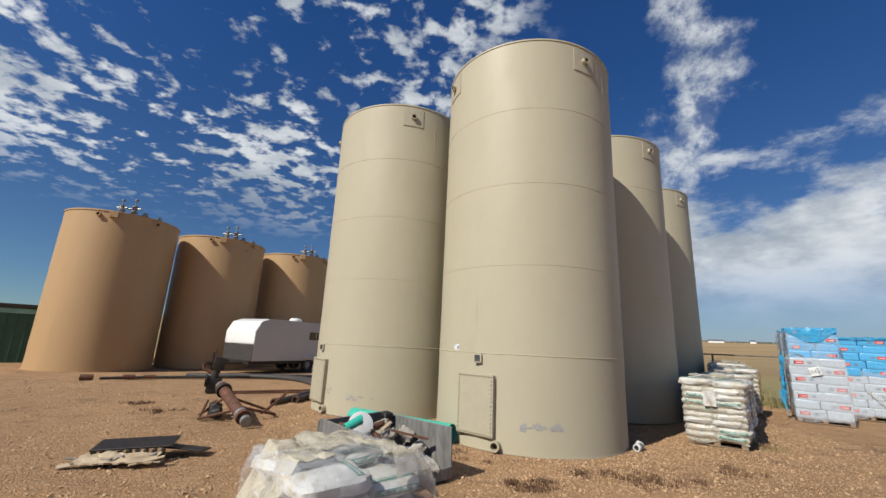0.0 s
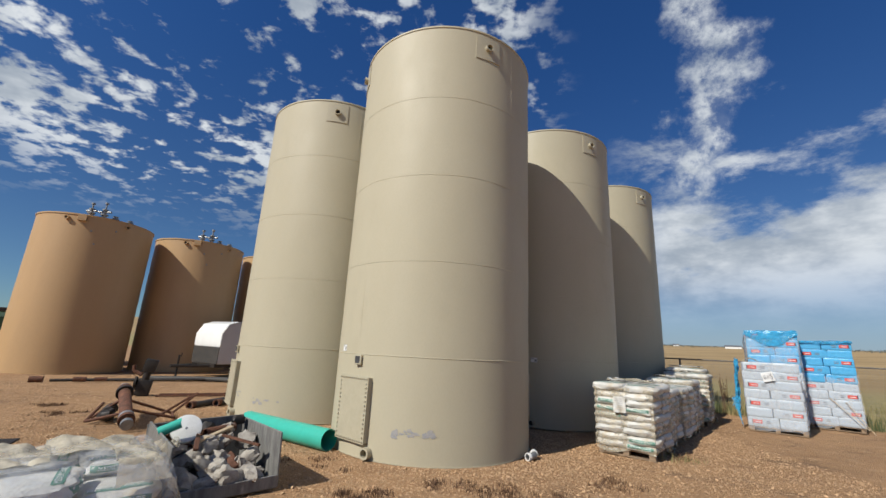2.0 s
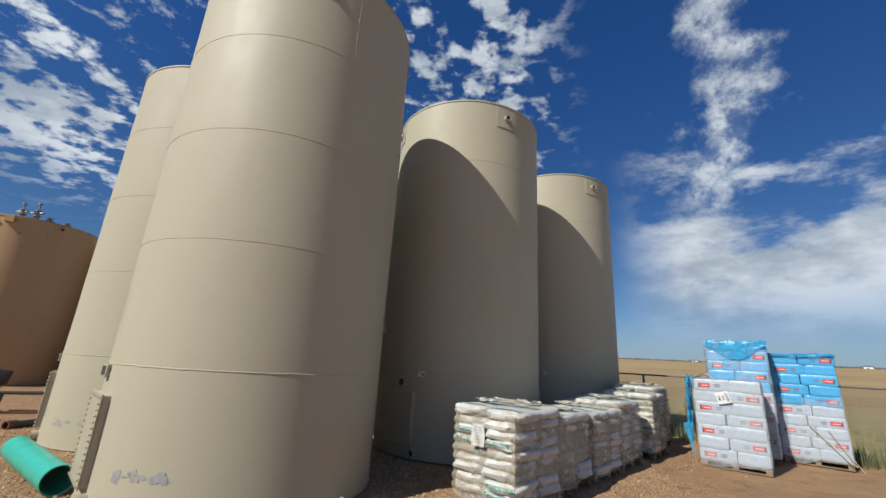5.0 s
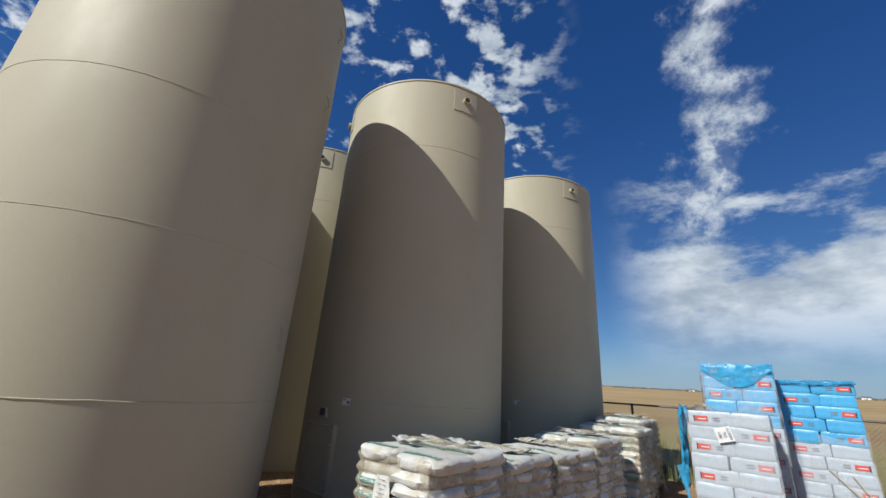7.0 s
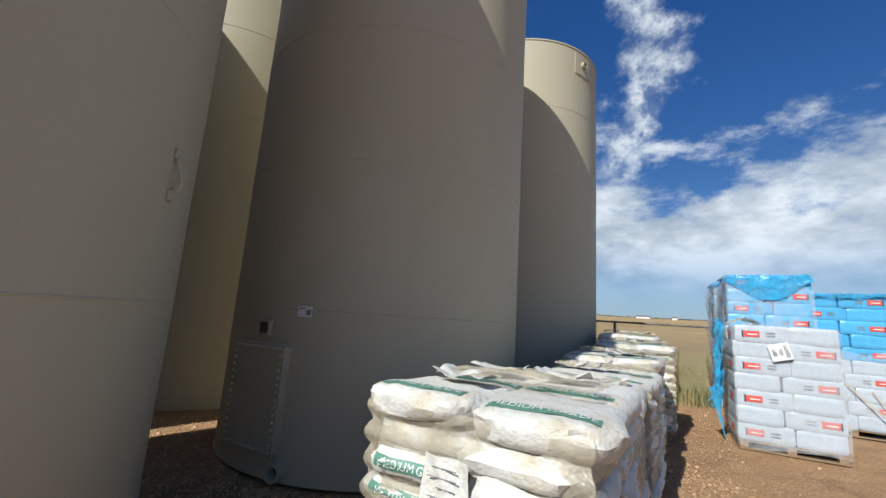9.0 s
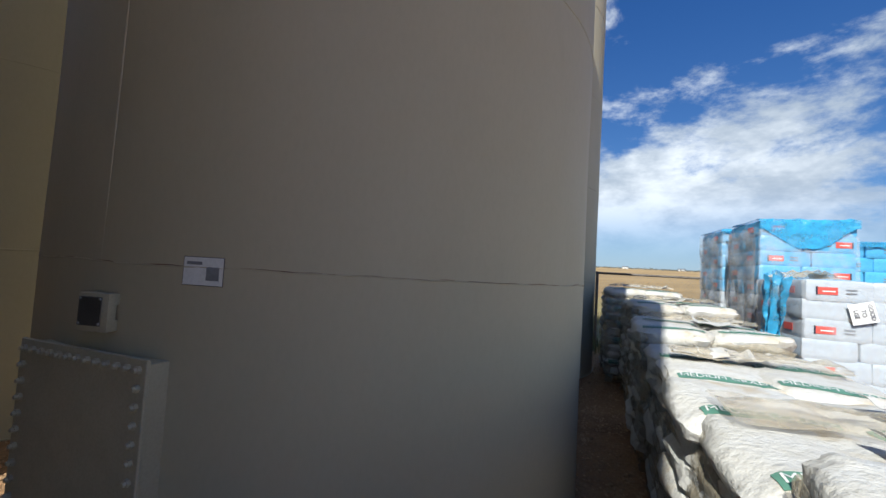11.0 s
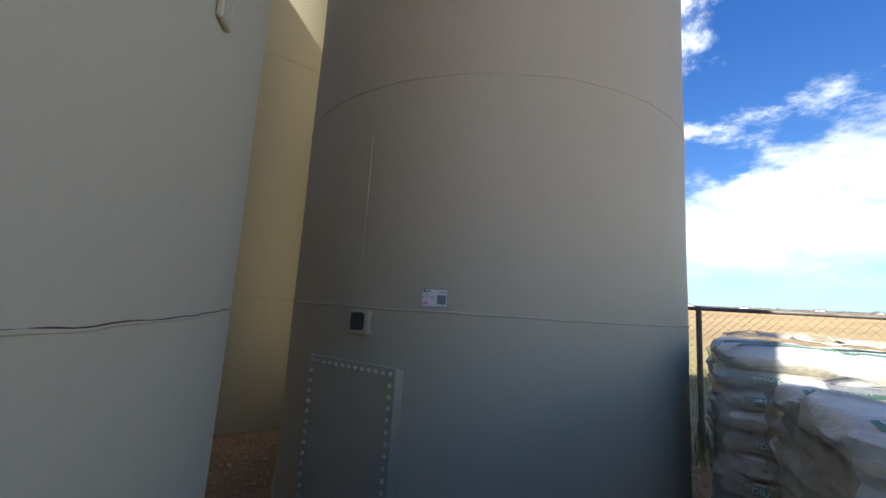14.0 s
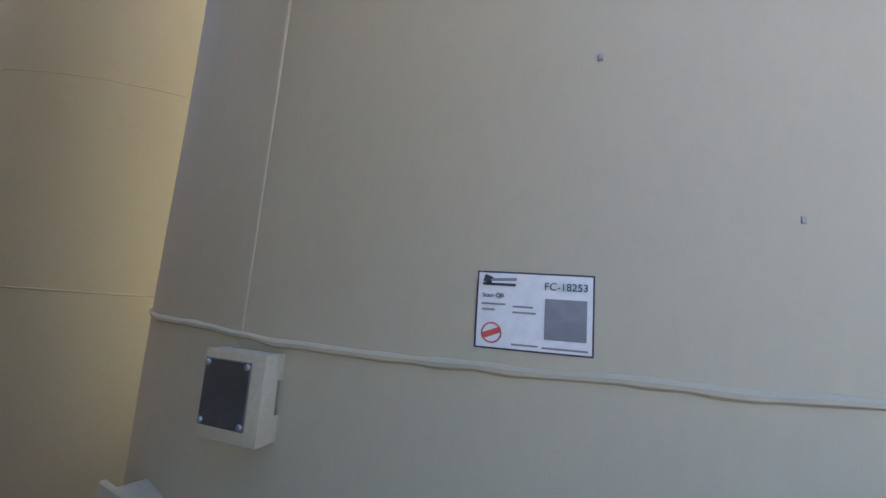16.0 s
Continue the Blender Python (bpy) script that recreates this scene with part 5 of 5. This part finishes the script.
# hoses and pipe run in front of the tan tanks
for k in range(4):
    pts = []
    for i in range(25):
        f = i / 24
        x = -11.6 + 7.4 * f + 0.25 * k
        y = 14.7 + 0.25 * k + 3.6 * f - 2.2 * max(0, f - 0.6) ** 1.2 + 0.12 * math.sin(f * 9 + k)
        pts.append((x, y, 0.055 + dip(x, y)))
    ob = tagged(part("hose", tube(pts, 0.05, 10), RUBBER if k else BLACK_IRON), "long black hose lying on the dirt", "hose", "hoses")
for k, end in enumerate(((-3.60, 10.20), (-3.28, 10.75), (-3.10, 11.30))):
    bend = [Vector(c) for c in ((-9.5 - 0.4 * k, 17.0 + 0.3 * k), (-3.9 + 0.25 * k, 17.0 + 0.2 * k), (-2.9 + 0.2 * k, 13.4), end)]
    pts = []
    for i in range(29):
        f = i / 28
        c = bend[0] * (1 - f) ** 3 + bend[1] * 3 * f * (1 - f) ** 2 + bend[2] * 3 * f * f * (1 - f) + bend[3] * f ** 3
        pts.append((c.x, c.y, 0.068 + dip(c.x, c.y)))
    ob = tagged(part("suction_hose", tube(pts, 0.075, 12), RUBBER), "thick dark suction hose curving over the yard", "hose", "suction hoses")
    part("end_coupling", tube([Vector(pts[-1]) + Vector((0, 0.12, 0.004)), Vector(pts[-1]) + Vector((0, -0.06, 0.004)), Vector(pts[-1]) + Vector((0, -0.0601, 0.004))], 0.09, 12, 0.025), RUST, ob)
for k, (x, y, s) in enumerate(((-11.9, 14.5, 0.2), (-10.8, 15.0, 0.16), (-10.2, 15.2, 0.13))):
    ob = tagged(part("pipe_coupling", tube([(x - 0.15, y - 0.1, 0.09 + dip(x, y)), (x + 0.15, y + 0.1, 0.09 + dip(x, y))], s * 0.55, 14), RUST), "rusty pipe coupling on the dirt", "coupling", "couplings")

# charred pallet debris
deb = thing("charred_pallet", pose(-3.62, 5.50, 0, 0, 0, 12) @ Matrix.Diagonal((0.86, 0.86, 0.86, 1)), "broken black plastic pallet over splintered pale board", "debris")
rd = random.Random(5)
part("top_slab", box(1.05, 0.42, 0.03, 0.006), BLACK_IRON, deb, m=pose(0.05, 0.22, 0.20, 8, -2, 6))
part("side_slab", box(0.75, 0.32, 0.025, 0.006), BLACK_IRON, deb, m=pose(0.65, 0.38, 0.10, -5, 4, -8))
for k in range(9):
    part("foot", box(0.05, 0.08, 0.13, 0.006), BLACK_IRON, deb, m=pose(-0.42 + k * 0.115, 0.02, 0.10, 8, 0, 6))
part("crumbled_board", sheet(lambda u, v: ((u - 0.5) * 1.0 + 0.05 * noise.noise(Vector((v * 7, 2, u * 3))), -0.34 + 0.34 * v + 0.07 * noise.noise(Vector((u * 9, 5, v))), 0.075 + 0.05 * v + 0.05 * noise.noise(Vector((u * 5, v * 4, 1)))), 26, 9, 0.022), PALE_WOOD, deb, "splintered pale board")
for k in range(11):
    part("splinter", box(rd.uniform(0.25, 0.5), rd.uniform(0.06, 0.13), 0.018, 0.003), PALE_WOOD if k % 3 else CONCRETE, deb, m=pose(rd.uniform(-0.5, 0.45), rd.uniform(-0.3, -0.02), rd.uniform(0.03, 0.10), rd.uniform(-12, 12), rd.uniform(-12, 12), rd.uniform(-25, 25)))

# ---- distance ----
rf = random.Random(44)
verts, faces = [], []
for _ in range(2200):
    az, r = rf.uniform(-0.2, 1.35), rf.uniform(600, 2200)
    x, y = r * math.sin(az), r * math.cos(az)
    z0, s = ground_height(x, y), rf.uniform(0.8, 2.4)
    for _ in range(10):
        c = Vector((x + rf.gauss(0, s * 3.5), y + rf.gauss(0, s), z0 + rf.uniform(0, s * 1.1)))
        n = len(verts)
        k = s * 0.5
        verts += [c + Vector((rf.uniform(-k, k), rf.uniform(-k, k), rf.uniform(-k, k))) for _ in range(4)]
        faces += [(n, n + 1, n + 2), (n, n + 2, n + 3), (n, n + 1, n + 3), (n + 1, n + 2, n + 3)]
me = bpy.data.meshes.new("far_trees")
me.from_pydata(verts, [], faces)
me.materials.append(FAR_TREE)
tagged(new("far_trees", me), "far dark hedges and trees beyond the field", "trees", kind="stuff")
for az, r, w, h in ((0.60, 560, 15, 2.2), (0.66, 620, 6, 2.5), (0.75, 800, 9, 2.6), (0.5, 860, 10, 2.6), (0.86, 900, 12, 3), (0.93, 760, 7, 2.4)):
    x, y = r * math.sin(az), r * math.cos(az)
    f = thing("farm_building", pose(x, y, ground_height(x, y), 0, 0, -math.degrees(az)), "small white farm building far across the field", "building", "farm buildings")
    part("wall", box(w, 7, h, 0, (0, 0, h / 2)), TRAILER_WHITE, f)
    bm = bmesh.new()
    vs = [bm.verts.new(c) for c in ((-w / 2 - 0.4, -4, h), (w / 2 + 0.4, -4, h), (w / 2 + 0.4, 0, h + 1.6), (-w / 2 - 0.4, 0, h + 1.6), (w / 2 + 0.4, 4, h), (-w / 2 - 0.4, 4, h))]
    for q in ((0, 1, 2, 3), (3, 2, 4, 5), (0, 3, 5), (1, 4, 2), (0, 5, 4, 1)):
        bm.faces.new([vs[i] for i in q])
    part("roof", bm, STEEL, f, flat=True)

# ---- loose gravel ----
def gravel():
    rnd = random.Random(8)
    verts, faces = [], []
    base = [Vector(c) for c in ((1, 0, 0), (-1, 0, 0), (0, 1, 0), (0, -1, 0), (0, 0, 1), (0, 0, -1))]
    tri = ((0, 2, 4), (2, 1, 4), (1, 3, 4), (3, 0, 4), (2, 0, 5), (1, 2, 5), (3, 1, 5), (0, 3, 5))
    centres = [(x, y) for x, y, _, _ in TANKS]
    count = 0
    while count < 78000:
        if rnd.random() < 0.55:  # thickest round the tanks
            cx, cy = rnd.choice(centres[:4])
            a, r = rnd.uniform(0, 6.28), R + 0.04 + abs(rnd.gauss(0, 1.3))
            x, y = cx + r * math.cos(a), cy + r * math.sin(a)
        else:
            x, y = rnd.uniform(-6, 9), 2.6 + 8.5 * rnd.random() ** 1.3
        if count > 74500:  # clods over the open yard
            x, y = rnd.uniform(-13, 1), 4 + 11 * rnd.random()
        if any((x - a) ** 2 + (y - b) ** 2 < (R + 0.03) ** 2 for a, b in centres):
            continue
        s = rnd.uniform(0.012, 0.034) * rnd.random() ** 0.5 if count > 74500 else rnd.uniform(0.005, 0.016) if rnd.random() < 0.96 else rnd.uniform(0.016, 0.034)
        rot = Euler((rnd.uniform(0, 6), rnd.uniform(0, 6), rnd.uniform(0, 6))).to_matrix()
        n, z = len(verts), ground_height(x, y) + s * 0.25
        for b in base:
            p = rot @ (b * s * rnd.uniform(0.7, 1.25))
            verts.append((x + p.x, y + p.y, z + p.z * 0.7))
        faces += [(n + i, n + j, n + k) for i, j, k in tri]
        count += 1
    me = bpy.data.meshes.new("gravel")
    me.from_pydata(verts, [], faces)
    me.materials.append(STONE)
    tagged(new("gravel", me), "pale reddish crushed gravel strewn round the tanks", "gravel", kind="stuff")


gravel()
